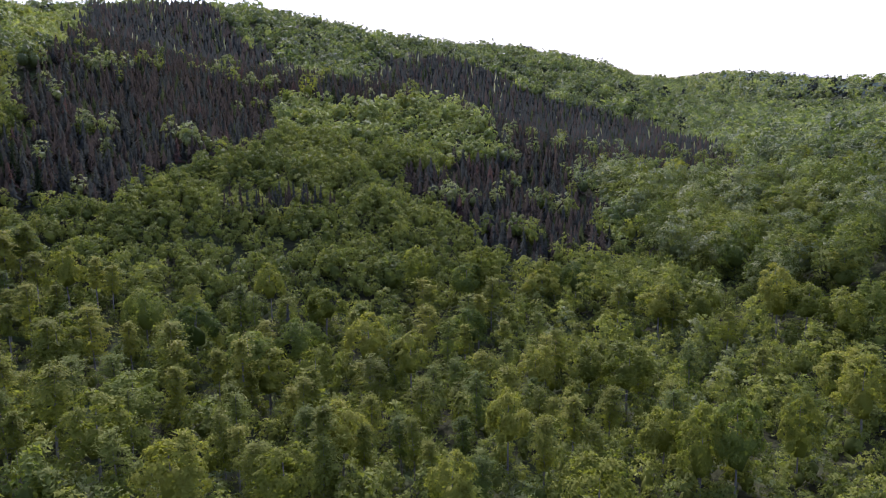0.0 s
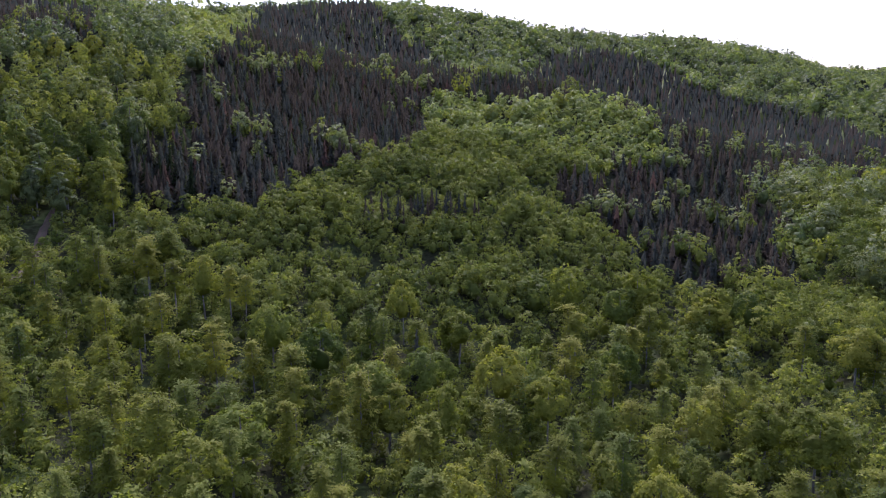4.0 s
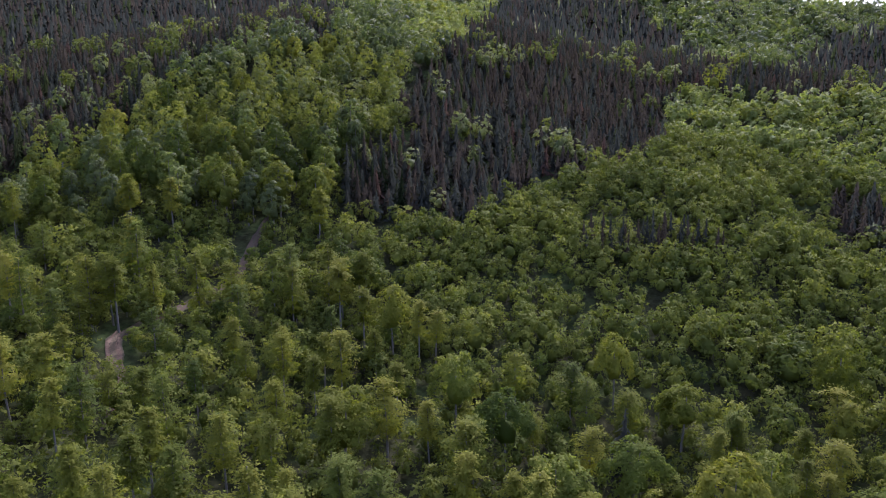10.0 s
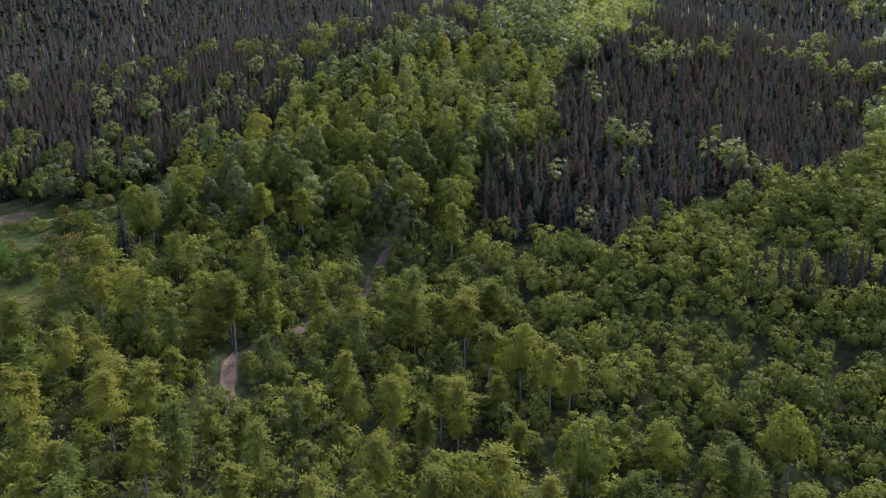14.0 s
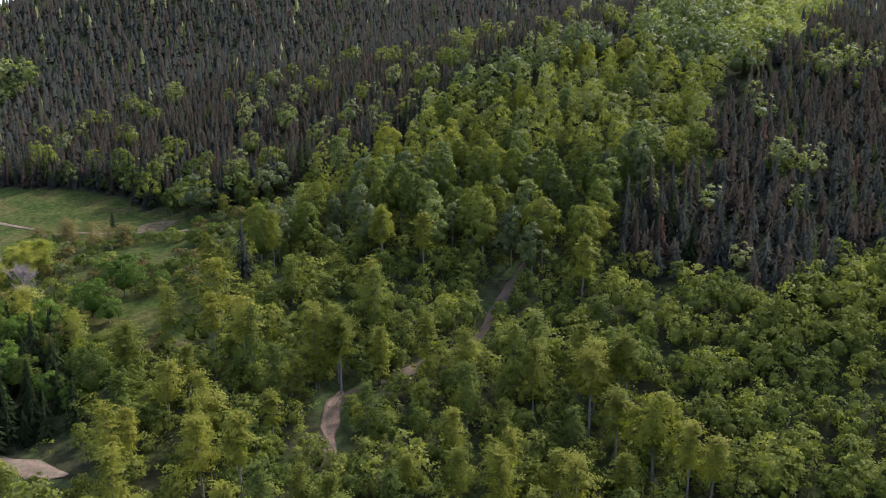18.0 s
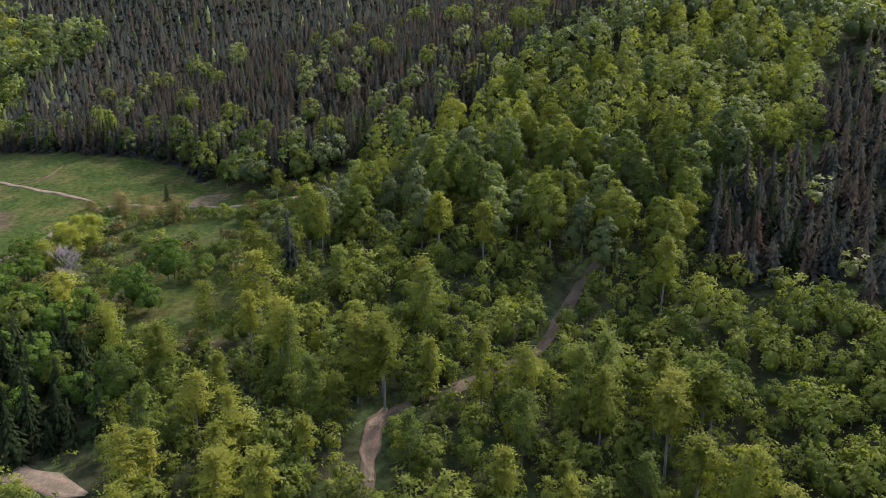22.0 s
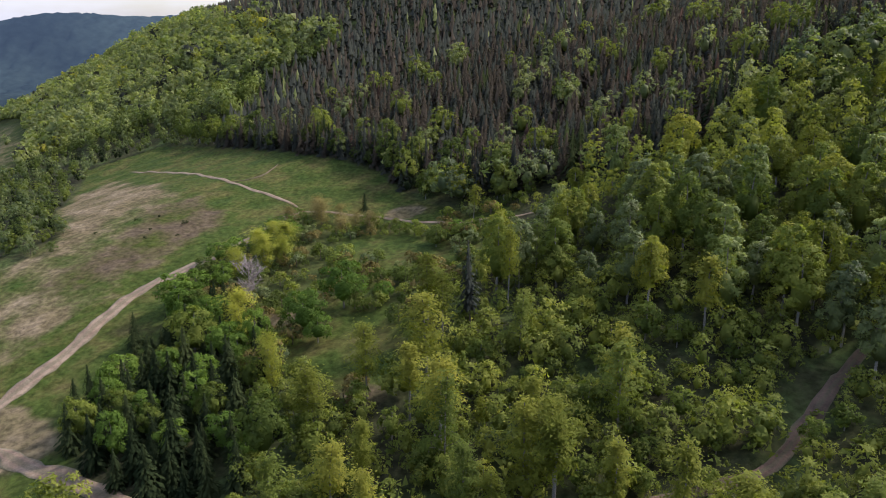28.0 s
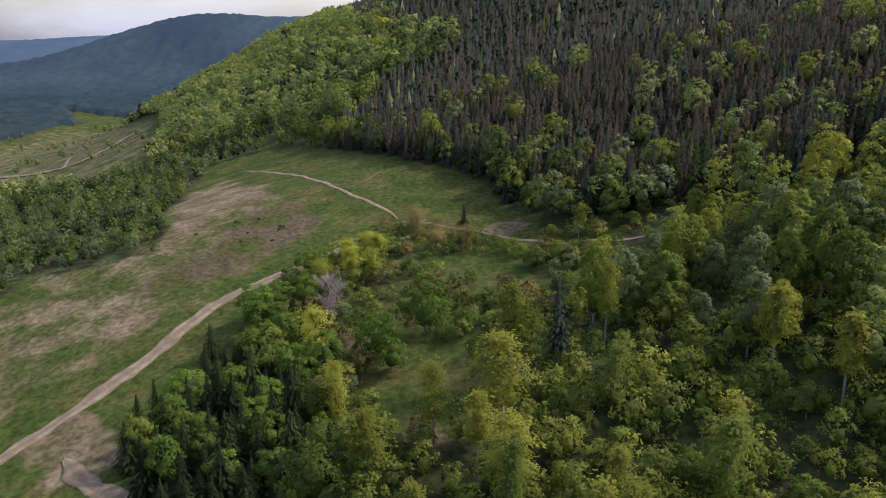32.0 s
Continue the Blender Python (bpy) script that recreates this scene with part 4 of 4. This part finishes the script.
def sprays(leaf, rng, ends, per_limb, per_spray, spread, size, thick=0.1, heart=(0, 0, 0)):
    """Flat layered sprays of leaves, pointing outwards and drooping, along the outer part of every limb."""
    for p, g in ends:
        for k in range(per_limb):
            f = rng.uniform(0.2, 1.12)
            at = p[0] * (1 - f) ** 2 + 2 * p[1] * f * (1 - f) + p[2] * f * f + rng.normal(0, spread * 0.42, 3) * [1, 1, 0.9]
            turn = g + rng.normal(0, 0.5)
            ahead, side = np.array([math.cos(turn), math.sin(turn), -0.22]), np.array([-math.sin(turn), math.cos(turn), 0])
            far = rng.normal(0, 1, (per_spray, 1))
            q = far * ahead * spread * 0.95 + rng.normal(0, 0.42 * spread, (per_spray, 1)) * np.exp(-0.35 * far) * side + rng.normal(0, thick, (per_spray, 1)) * [0, 0, 1]
            out = (at - heart) * [1, 1, 0.45]
            leaf.leaves(at + q, out / (np.linalg.norm(out) + 0.5) + [0, 0, 0.6], size, 0.3, 0, 0.42, ahead)


def beech_tree(seed, height=17.0, low=0.38, wide=6.5, limbs=18, per_limb=6, per_spray=15, size=0.36, leaf_material=None, category="tree", name="beech_tree", bark_material=None, rise=0.55, peak=0.3, radius=0.19):
    rng = np.random.default_rng(seed)
    wood, leaf = Shape(seed), Shape(seed + 500)
    ends, stem = limb_ends(wood, rng, height, low, limbs, wide, rise, peak, radius=radius, boughs=height > 7.5)
    top = np.stack([stem[-2], stem[-1], stem[-1] + [0, 0, 0.5]])
    sprays(leaf, rng, ends + [(top, 0.0)], per_limb, per_spray, 0.95 * wide / 6.5, size, heart=np.array([0, 0, height * (low + 0.35 * (1 - low))]))
    tree = new(name)
    part("trunk", shape_mesh("trunk", wood, [bark_material or BEECH_BARK]), tree)
    part("crown", shape_mesh("crown", leaf, [leaf_material or BEECH]), tree)
    return tree


def dome_tree(seed, height, wide, n, size, leaf_material, name, low=0.1, lumps=10, cone=0.0, bark_material=None):
    """A tree with a closed, rounded crown on one stem."""
    tree, wood, leaf = new(name), Shape(seed), Shape(seed + 500)
    limb_ends(wood, np.random.default_rng(seed), height * 0.9, 0.3, 3, wide, 0.9, radius=0.011 * height + 0.03, boughs=False)
    leafy_crown(leaf, height, wide, n, size, low, lumps, height > 6, cone)
    part("trunk", shape_mesh("trunk", wood, [bark_material or BEECH_BARK]), tree)
    part("crown", shape_mesh("crown", leaf, [leaf_material]), tree)
    return tree


def conifer_tree(seed, height, wide, material, tiers=17, around=9, low=0.08, name="fir_tree"):
    tree = new(name)
    wood = Shape(seed)
    wood.tube([(0, 0, 0), (0.05, 0, height * 0.5), (0, 0.03, height * 0.97)], [0.2, 0.12, 0.02], 6)
    part("trunk", shape_mesh("trunk", wood, [DARK_BARK]), tree)
    s = Shape(seed)
    skirts(s, height * 0.97, wide * 0.34, tiers // 3, 7, low, 0.3)
    fronds(s, height, wide, tiers, around, low, (0.12, 0.6, 1.08), 0.36)
    part("crown", shape_mesh("crown", s, [material]), tree)
    return tree


def bare_tree(seed, height):
    rng = np.random.default_rng(seed)
    tree, wood, twigs = new("bare_tree"), Shape(seed), Shape(seed + 1)
    ends, stem = limb_ends(wood, rng, height, 0.12, 30, 9.0, 1.1, 0.5, radius=0.26)
    for p, g in ends:
        for k in range(24):
            f = rng.uniform(0.2, 1)
            a = p[0] * (1 - f) ** 2 + 2 * p[1] * f * (1 - f) + p[2] * f * f
            d = rng.normal(0, 0.5, 3) + [0.5 * math.cos(g), 0.5 * math.sin(g), 0.9]
            twigs.tube([a, a + d * 0.6, a + d * 1.3], [0.06, 0.045, 0.02], 3)
    part("trunk", shape_mesh("trunk", wood, [GREY_TWIG]), tree)
    part("crown", shape_mesh("twigs", twigs, [GREY_TWIG]), tree)
    return tree


def planted(models, base_height, places, label, category, group, seed, base_wide=None):
    """One thing for each place (x, y, height): the first use of a model is the model itself."""
    rng = np.random.default_rng(seed)
    used = set()
    for i, (x, y, h, *wide) in enumerate(places):
        k = int(rng.integers(len(models)))
        ob = models[k]
        s = h / base_height
        m = Matrix.LocRotScale((x, y, float(land(x, y)) - 0.25), Euler((rng.normal(0, 0.02), rng.normal(0, 0.02), rng.uniform(0, 6.28))), None)
        if k in used:
            ob = copy_thing(models[k], m)
        used.add(k)
        ob.matrix_basis = m
        across = wide[0] / base_wide if wide and base_wide else s
        ob.scale = (across * rng.uniform(0.88, 1.15), across * rng.uniform(0.88, 1.15), s)
        tagged(ob, label(h) if callable(label) else label, category, group)
    for k, ob in enumerate(models):
        if k not in used:
            for o in (*ob.children, ob):
                bpy.data.objects.remove(o)


# x, y and height of the trees that stand out
SPUR_TREES = [(111, 331, 14), (76, 323, 15), (93, 321, 15), (32, 309, 15), (11, 305, 15), (121, 299, 13), (-33, 298, 15), (37, 297, 15), (45, 297, 15), (12, 293,
    19), (-69, 293, 11), (61, 291, 14), (81, 290, 14), (-9, 288, 15), (90, 288, 14), (60, 286, 14), (-30, 281, 19), (-10, 279, 19), (-74, 276, 11), (-40,
    274, 12), (24, 269, 14), (34, 265, 14), (16, 264, 14), (-19, 261, 15), (-11, 261, 15), (-33, 257, 12), (4, 254, 15), (10, 253, 18), (-41, 252, 14),
    (47, 250, 15), (-29, 246, 11), (-14, 243, 20), (39, 243, 14), (-42, 240, 13), (-51, 238, 13), (-52, 231, 16), (-1, 229, 18), (20, 227, 14), (-43, 221,
    17), (17, 220, 15), (-11, 220, 12), (-48, 218, 19), (11, 217, 14), (-25, 217, 11)]
MIDDLE_TREES = [(17, 213, 19), (-10, 207, 19), (2, 204, 18), (-59, 199, 19), (-54, 196, 16), (-36, 192, 15), (44, 183, 19), (-12, 179, 19), (-65, 177, 18), (-59, 175,
    15), (-11, 174, 19), (-51, 170, 16), (-26, 169, 14), (-42, 164, 18), (-39, 161, 19), (-19, 158, 19), (-24, 156, 19), (2, 154, 19), (-18, 154, 19),
    (27, 153, 19), (-51, 150, 15), (21, 149, 19), (-32, 149, 15), (36, 148, 19), (-26, 146, 14), (25, 145, 17), (-54, 143, 15), (38, 142, 19), (45, 142,
    19), (10, 140, 16), (-45, 139, 15), (36, 138, 19), (-11, 135, 15), (6, 128, 14), (30, 128, 14), (39, 128, 17)]
NEAR_TREES = [(-33, 118, 19), (-52, 110, 18), (-5, 110, 14), (19, 105, 15), (52, 99, 13), (36, 99, 14), (-12, 98, 17), (8, 95, 15), (28, 85, 18), (-4, 84, 15), (36,
    82, 14), (15, 81, 18), (3, 80, 15), (47, 74, 17), (125, 54, 19), (12, 52, 15), (23, 47, 15), (39, 46, 19), (-10, 46, 13), (135, 45, 19), (77, 40, 17),
    (26, 34, 14), (169, 33, 15), (51, 33, 13), (162, 30, 14), (73, 29, 17)]
VALLEY_TREES = [(175, 23, 15), (113, 19, 14), (80, 16, 13), (27, 15, 14), (-3, 15, 14), (55, 9, 15), (7, 8, 14), (28, 3, 13), (102, 1, 16), (160, 1, 15), (96, 0, 17),
    (155, 0, 16), (119, -1, 15), (104, -10, 16), (162, -12, 16), (108, -12, 15), (156, -17, 16), (46, -17, 13), (101, -24, 17), (158, -25, 16), (72, -27,
    15), (151, -28, 17), (110, -34, 16), (143, -36, 15), (80, -38, 16), (73, -40, 16), (174, -43, 15), (62, -48, 16), (115, -50, 15), (168, -53, 15), (65,
    -54, 16), (78, -62, 17), (161, -64, 16), (103, -66, 17), (112, -73, 17)]
FIRS = [(-125, 156, 13), (-127, 162, 12), (-118, 158, 13), (-112, 167, 14), (-109, 168, 13), (-98, 156, 14), (-96, 172, 15), (-128, 177, 12), (-137, 187, 10),
    (-85, 160, 14), (-92, 149, 14), (-110, 146, 13), (-95, 166, 13), (-99, 161, 13), (-115, 162, 12), (-112, 151, 12), (-90, 156, 12), (-123, 185, 11),
    (-122, 175, 12), (-102, 168, 13), (-99, 177, 11), (-88, 165, 12), (-106, 159, 12), (-109, 155, 11), (-85, 148, 12), (-82, 154, 11), (-88, 144, 11),
    (-90, 140, 13), (-80, 144, 11), (-75, 146, 12), (-99, 146, 12), (-120, 165, 12), (-111, 176, 14)]
LONE_SPRUCES = [(-49, 201, 22), (68, 61, 19)]
SMALL_FIRS = [(-121, 288, 7)]
ROUND_TREES = [(-92, 198, 12, 11), (-86, 194, 8, 7), (-88, 211, 13, 12), (-78, 215, 6, 5.5), (-124, 170, 10, 9), (-128, 201, 9, 8), (-78, 252, 7, 7), (-75, 262, 5, 6), (-70, 256, 6, 7), (-146, 235, 7, 8), (-142, 222, 8, 8), (-137, 212, 9, 8), (-133, 219, 8, 7), (-139, 246, 6, 7), (-130, 247, 7, 8), (-134, 258, 6, 7), (-141, 250, 6, 6), (-141, 258, 7, 6), (-140, 273, 6, 6), (-141, 265, 6, 6), (-144, 240, 7, 7)]
WILLOWS = [(-87, 175, 14, 8), (-109, 194, 14, 9), (-127, 232, 12, 9), (-124, 238, 10, 8), (-133, 226, 10, 8), (-137, 243, 9, 8), (-131, 249, 10, 9), (-138, 254, 8, 7)]
RUSSET_BUSHES = [(-136, 281, 7), (-116, 271, 6), (-124, 275, 7), (-130, 272, 8), (-109, 268, 7), (-140, 267, 8), (-119, 266, 6), (-134, 276, 8), (-112, 275, 5)]
BARE_TREES = [(-118, 211, 12)]
CLEARING_TREES = [(-52, 182, 21, 11), (-63, 175, 18, 7), (-69, 161, 16, 8), (-43, 211, 21, 6), (-40, 226, 16, 8.5), (-39, 158, 21, 8), (-35, 193, 14, 7)]
LEAFY_TREES = [(-116, 185, 14, 12), (-74, 153, 16, 10), (-104, 173, 9, 8), (-137, 204, 12, 10), (-98, 164, 11, 8), (-114, 158, 10, 7)]
# x, y, height and crown width
BROAD_TREES = [(45, 148, 17, 11), (45, 123, 17, 11), (46, 51, 17, 11), (49, 74, 17, 11), (144, 45, 21, 11), (126, 57, 18, 11), (74, 38, 17, 11), (73,
    24, 17, 11), (163, 30, 17, 11), (167, 20, 17, 11), (155, -13, 17, 11), (154, -27, 17, 11), (163, -46, 21, 11), (159, -54, 17, 11), (157, -64, 17,
    11), (167, -70, 17, 11), (114, -67, 17, 11), (96, -23, 17, 11), (94, 0, 17, 10), (63, -41, 17, 8), (54, -50, 17, 7), (58, -55, 18, 9), (72, -63,
    17, 7), (-7, 9, 17, 10), (4, -1, 17, 9), (46, 90, 17, 11), (19, 85, 17, 11), (48, -16, 17, 9), (14, 49, 17, 11), (99, -12, 17, 11), (49, 33, 17,
    10), (94, -72, 17, 10), (-2, 36, 17, 11), (27, 7, 17, 8), (28, -41, 17, 9), (15, -24, 17, 8), (236, -10, 15, 11), (233, -25, 19, 11), (219, -45,
    15, 11), (200, -60, 15, 11), (291, 27, 15, 11), (278, 6, 15, 11), (280, 35, 15, 11), (276, -29, 15, 11), (295, -6, 15, 11), (259, -46, 15, 11),
    (136, 45, 16, 11), (141, 39, 16, 11), (86, 41, 16, 10), (64, 53, 16, 11), (46, 45, 16, 11), (84, 83, 16, 9), (157, 28, 16, 11), (108, 28, 16, 8),
    (88, 65, 16, 11)]



def more_places(step, seed, ring, taken, gap, low, high):
    """Further trees of a stand, kept off those already placed."""
    x, y = scattered(-140, 200, -80, 340, step, seed)
    ok = inside(x, y, ring) & wooded(x, y, 1.3) & ~spruce_land(x, y)
    rng = np.random.default_rng(seed)
    out = []
    for px, py in zip(x[ok], y[ok]):
        if all((px - q[0]) ** 2 + (py - q[1]) ** 2 > gap * gap for q in taken):
            out.append((float(px), float(py), float(rng.uniform(low, high))))
    return out


tall = SPUR_TREES + MIDDLE_TREES + NEAR_TREES + VALLEY_TREES
taken = tall + BROAD_TREES + CLEARING_TREES
more = more_places(8.8, 3, SPUR_RING, taken, 5.6, 12, 20) + more_places(11.0, 4, NEAR_RING, taken, 7.0, 10, 18)
more.sort(key=lambda q: math.hypot(q[0] - 15, q[1] - 110))
tall = [p for p in tall if all((p[0] - q[0]) ** 2 + (p[1] - q[1]) ** 2 > 16 for q in BROAD_TREES + CLEARING_TREES) and not inside(p[0], p[1], FIR_WOOD) and not inside(p[0], p[1], CLEARING)]
single = 290 - len(tall)
tall, rest = tall + more[:single], np.array(more[single:])
stamped("tall_beech_stand", T_TALL, on_ground(rest[:, 0], rest[:, 1], rest[:, 2] / 16), [YOUNG, OLD], "open stand of tall beech over young growth", "forest", np.arange(len(rest)) % 3 // 2)


def beech_words(h):
    return "tall slender beech with pale trunk and layered yellow-green leaves" if h > 15.5 else "middling beech with layered fresh green leaves above young growth"


models = [beech_tree(100 + i, 17, (0.24, 0.34, 0.44, 0.5)[i % 4], 5.6 + 0.8 * (i % 3), 26, 6, 17, 0.31, peak=0.3 + 0.06 * (i % 3), rise=0.45, leaf_material=(BEECH, YOUNG, BEECH)[i % 3]) for i in range(7)]
on_spur = [bool(inside(p[0], p[1], SPUR_RING)) for p in tall]
planted(models, 15.8, [p for p, up in zip(tall, on_spur) if not up], beech_words, "tree", "beeches standing over the young growth", 11)
models = [dome_tree(170 + i, 18, 7.4 + 0.8 * (i % 3), 1350, 0.31, (YOUNG, OLD, BEECH, LIGHT, YOUNG)[i], "beech_tree", 0.05 + 0.06 * (i % 3), 22, 0.35) for i in range(5)]
planted(models, 16.0, [p for p, up in zip(tall, on_spur) if up], "full-crowned beech in fresh leaf on the spur", "tree", "beeches on the spur", 63, None)

models = [dome_tree(150 + i, 19, 10.5, 1700, 0.34, (BEECH, YOUNG, BEECH, BEECH)[i], "broad_beech", 0.22 + 0.05 * i, 22, 0.1) for i in range(4)]
rng = np.random.default_rng(61)
planted(models, 19.0, [(x, y, h * rng.uniform(0.95, 1.2), w) for x, y, h, w in BROAD_TREES], "broad old beech with a full rounded green crown", "tree", "broad beeches above the valley", 62, 10.5)

models = [conifer_tree(200 + i, 13, 5.4 + 0.5 * i, FIR, 20, 14) for i in range(4)]
planted(models, 13.0, FIRS, "dark green fir in a dense group beside the track", "fir tree", "firs beside the dirt track", 12)
models = [conifer_tree(210, 19, 6.2, SPRUCE, 18, 8, 0.3, "spruce_tree")]
planted(models, 19.0, LONE_SPRUCES, "lone dark spruce with a bare lower trunk", "spruce tree", "lone spruces among beech", 13)
models = [conifer_tree(220, 7, 4.0, FIR, 11, 9, 0.04)]
planted(models, 7.0, SMALL_FIRS, "small dark fir standing on the open meadow", "fir tree", "", 14)

models = [dome_tree(300 + i, 11, 9.0, 1400, 0.28, (FRESH, UNDER, FRESH)[i], "round_tree", 0.03, 18) for i in range(3)]
planted(models, 11.0, ROUND_TREES, "round dense bright green tree beside the clearing", "tree", "round trees by the clearing", 15, 9.5)
models = [beech_tree(310 + i, 12, 0.06, 7.0, 44, 9, 14, 0.24, WILLOW, "tree", "willow_tree", None, 1.3, 0.4, 0.16) for i in range(2)]
planted(models, 12.5, WILLOWS, "yellow-green willow with upright branches at the clearing", "willow", "willows by the clearing", 16, 8.0)
models = [beech_tree(320 + i, 6, 0.06, 6.5, 28, 8, 12, 0.17, RUSSET, "shrub", "russet_bush", DARK_BARK, 0.8, 0.4, 0.1) for i in range(2)]
planted(models, 6.0, RUSSET_BUSHES, "russet-brown bush coming into leaf at the trail", "bush", "russet bushes at the trail", 17)
for x, y, h in BARE_TREES:
    ob = bare_tree(330, h)
    ob.location = (x, y, float(land(x, y)) - 0.2)
    tagged(ob, "leafless grey tree with fine upright twigs", "bare tree")

# small spruces in the young beech of the hillside
x, y = scattered(105, 155, 108, 142, 3.6, 71)
ok = inside(x, y, SPRUCE_GROUP)
models = [conifer_tree(240 + i, 10, 3.6, (BROWN_SPRUCE, SPRUCE)[i], 14, 9, 0.05, "spruce_tree") for i in range(2)]
planted(models, 10.0, [(float(a), float(b), float(9 + (a * 7 + b * 3) % 4)) for a, b in zip(x[ok], y[ok])], "small dark spruce rising from young beech", "spruce tree", "spruces in the young beech", 72)

# scrub between the clearing and the meadow
x, y = scattered(-155, -50, 165, 292, 4.3, 31)
ok = inside(x, y, BUSHY_GRASS) & (away(x, y, MEADOW_TRAIL) > 3) & (away(x, y, VALLEY_TRACK) > 4) & ~(inside(x, y, CLEARING) & (away(x, y, CLEARING) > 5))
rng = np.random.default_rng(32)
scrub = [(float(a), float(b), float(rng.uniform(1.8, 5.5))) for a, b in zip(x[ok], y[ok]) if rng.uniform() < 0.85]
models = [dome_tree(350 + i, 4, 4.4, 260, 0.25, (YOUNG, OLD, UNDER, YOUNG, RUSSET)[i], "shrub", 0.0, 7, 0.0, DARK_BARK) for i in range(5)]
planted(models, 4.0, scrub, "low leafy shrub in the rough grass", "shrub", "shrubs between clearing and meadow", 33)

# shrubs standing on the dry meadow
MEADOW_SHRUBS = [(-236, 227, 5), (-222, 228, 5), (-229, 232, 6), (-250, 255, 4), (-235, 248, 6), (-226, 246, 5), (-241, 240, 6), (-214, 230, 4), (-256, 264, 4), (-268, 274, 4), (-243, 252, 5), (-262, 270, 3)]
models = [dome_tree(390 + i, 5, 5.0, 300, 0.25, (OLD, UNDER, WILLOW)[i], "shrub", 0.0, 8, 0.1, DARK_BARK) for i in range(3)]
planted(models, 5.0, MEADOW_SHRUBS, "grey-green shrub on the dry meadow slope", "shrub", "shrubs on the dry meadow", 36)
DARK_BUSHES = [(-180, 259, 1.6), (-203, 259, 1.2), (-196, 264, 0.9), (-190, 252, 1.0), (-186, 245, 0.8), (-176, 250, 0.9), (-210, 246, 1.0)]
models = [dome_tree(395, 1.5, 2.0, 120, 0.16, FIR, "shrub", 0.0, 5, 0.0, DARK_BARK)]
planted(models, 1.5, DARK_BUSHES, "small dark bush on brown heath grass", "shrub", "dark bushes on the heath", 37)

# leafy fringe where the spruce hill meets the meadow
fringe = smoothed([(-300, 396), (-251, 380), (-196, 352), (-154, 337), (-129, 326), (-110, 308), (-86, 294), (-58, 290)], 8.0)
rng = np.random.default_rng(34)
models = [dome_tree(360 + i, 10, 6.4, 560, 0.33, (UNDER, YOUNG, UNDER)[i], "edge_tree", 0.04, 13, 0.3) for i in range(3)]
planted(models, 10.0, [(float(a + rng.normal(0, 2.5)), float(b + rng.normal(0, 2)), float(rng.uniform(6, 15))) for a, b in fringe] + [(float(a + rng.normal(2, 3)), float(b + 8 + rng.normal(0, 3)), float(rng.uniform(11, 17))) for a, b in fringe[::3]], "leafy green tree at the edge of the spruce wood", "tree", "trees at the meadow's upper edge", 35)

# leafy trees between the firs
x, y = scattered(-140, -70, 138, 212, 5.6, 51)
ok = inside(x, y, FIR_WOOD)
rng = np.random.default_rng(52)
spots = [(float(a), float(b), float(rng.uniform(7, 12))) for a, b in zip(x[ok], y[ok]) if all((a - q[0]) ** 2 + (b - q[1]) ** 2 > 10 for q in FIRS + LEAFY_TREES + WILLOWS)]
models = [conifer_tree(250 + i, 11, 5.4 + 0.6 * i, FIR, 18, 14) for i in range(3)]
planted(models, 11.0, [q for k, q in enumerate(spots) if k % 5 > 1], "dark green fir in a dense group beside the track", "fir tree", "firs beside the dirt track", 54)
models = [dome_tree(370 + i, 12, 8.2, 1200, 0.29, (FRESH, YOUNG, FRESH)[i], "leafy_tree", 0.05, 16, 0.1) for i in range(3)]
planted(models, 12.0, [(*q, 7.0) for k, q in enumerate(spots) if k % 5 < 2] + LEAFY_TREES, "bright green leafy tree growing between dark firs", "tree", "leafy trees among the firs", 53, 8.5)
models = [beech_tree(380 + i, 18, (0.12, 0.45, 0.3)[i], 8.0, 30, 7, 16, 0.3, (YOUNG, BEECH, BEECH)[i], "tree", "beech_tree", None, 0.35, 0.3, 0.2) for i in range(3)]
planted(models, 18.0, CLEARING_TREES, "slender beech with layered branches beside the clearing", "tree", "beeches beside the clearing", 55, 8.0)

# young beech nearest to the flight
x, y, rng = stand(9.0, 60, 190, 21, old_wood)
near = sorted(zip(x.tolist(), y.tolist()), key=lambda q: math.hypot(q[0] + 5, q[1] - 120))[:160]
models = [dome_tree(340 + i, 7, 5.4, 440, 0.28, (YOUNG, YOUNG, BEECH)[i % 3], "young_beech", 0.04, 9, 0.25) for i in range(5)]
planted(models, 7.0, [(a, b, float(rng.uniform(5, 9))) for a, b in near], "young beech in fresh green leaf in the undergrowth", "young tree", "young beeches of the undergrowth", 18)

# the front rows of the spruce hill
x, y, rng = stand(5.2, 150, 420, 22, spruce_land)
front = np.minimum(away(x, y, SPRUCE_HILL[:9]), away(x, y, SPRUCE_MIDDLE[-8:] + SPRUCE_MIDDLE[:5])) < 14
rows = list(zip(x[front].tolist(), y[front].tolist()))[:170]
models = [conifer_tree(230 + i, 16, 5.4 + 0.4 * i, (SPRUCE, BROWN_SPRUCE, SPRUCE, FIR)[i], 19, 9, 0.1, "spruce_tree") for i in range(4)]
planted(models, 16.0, [(a, b, float(rng.uniform(11, 19))) for a, b in rows], "dark spruce at the edge of the spruce wood", "spruce tree", "spruces at the wood's edge", 19)
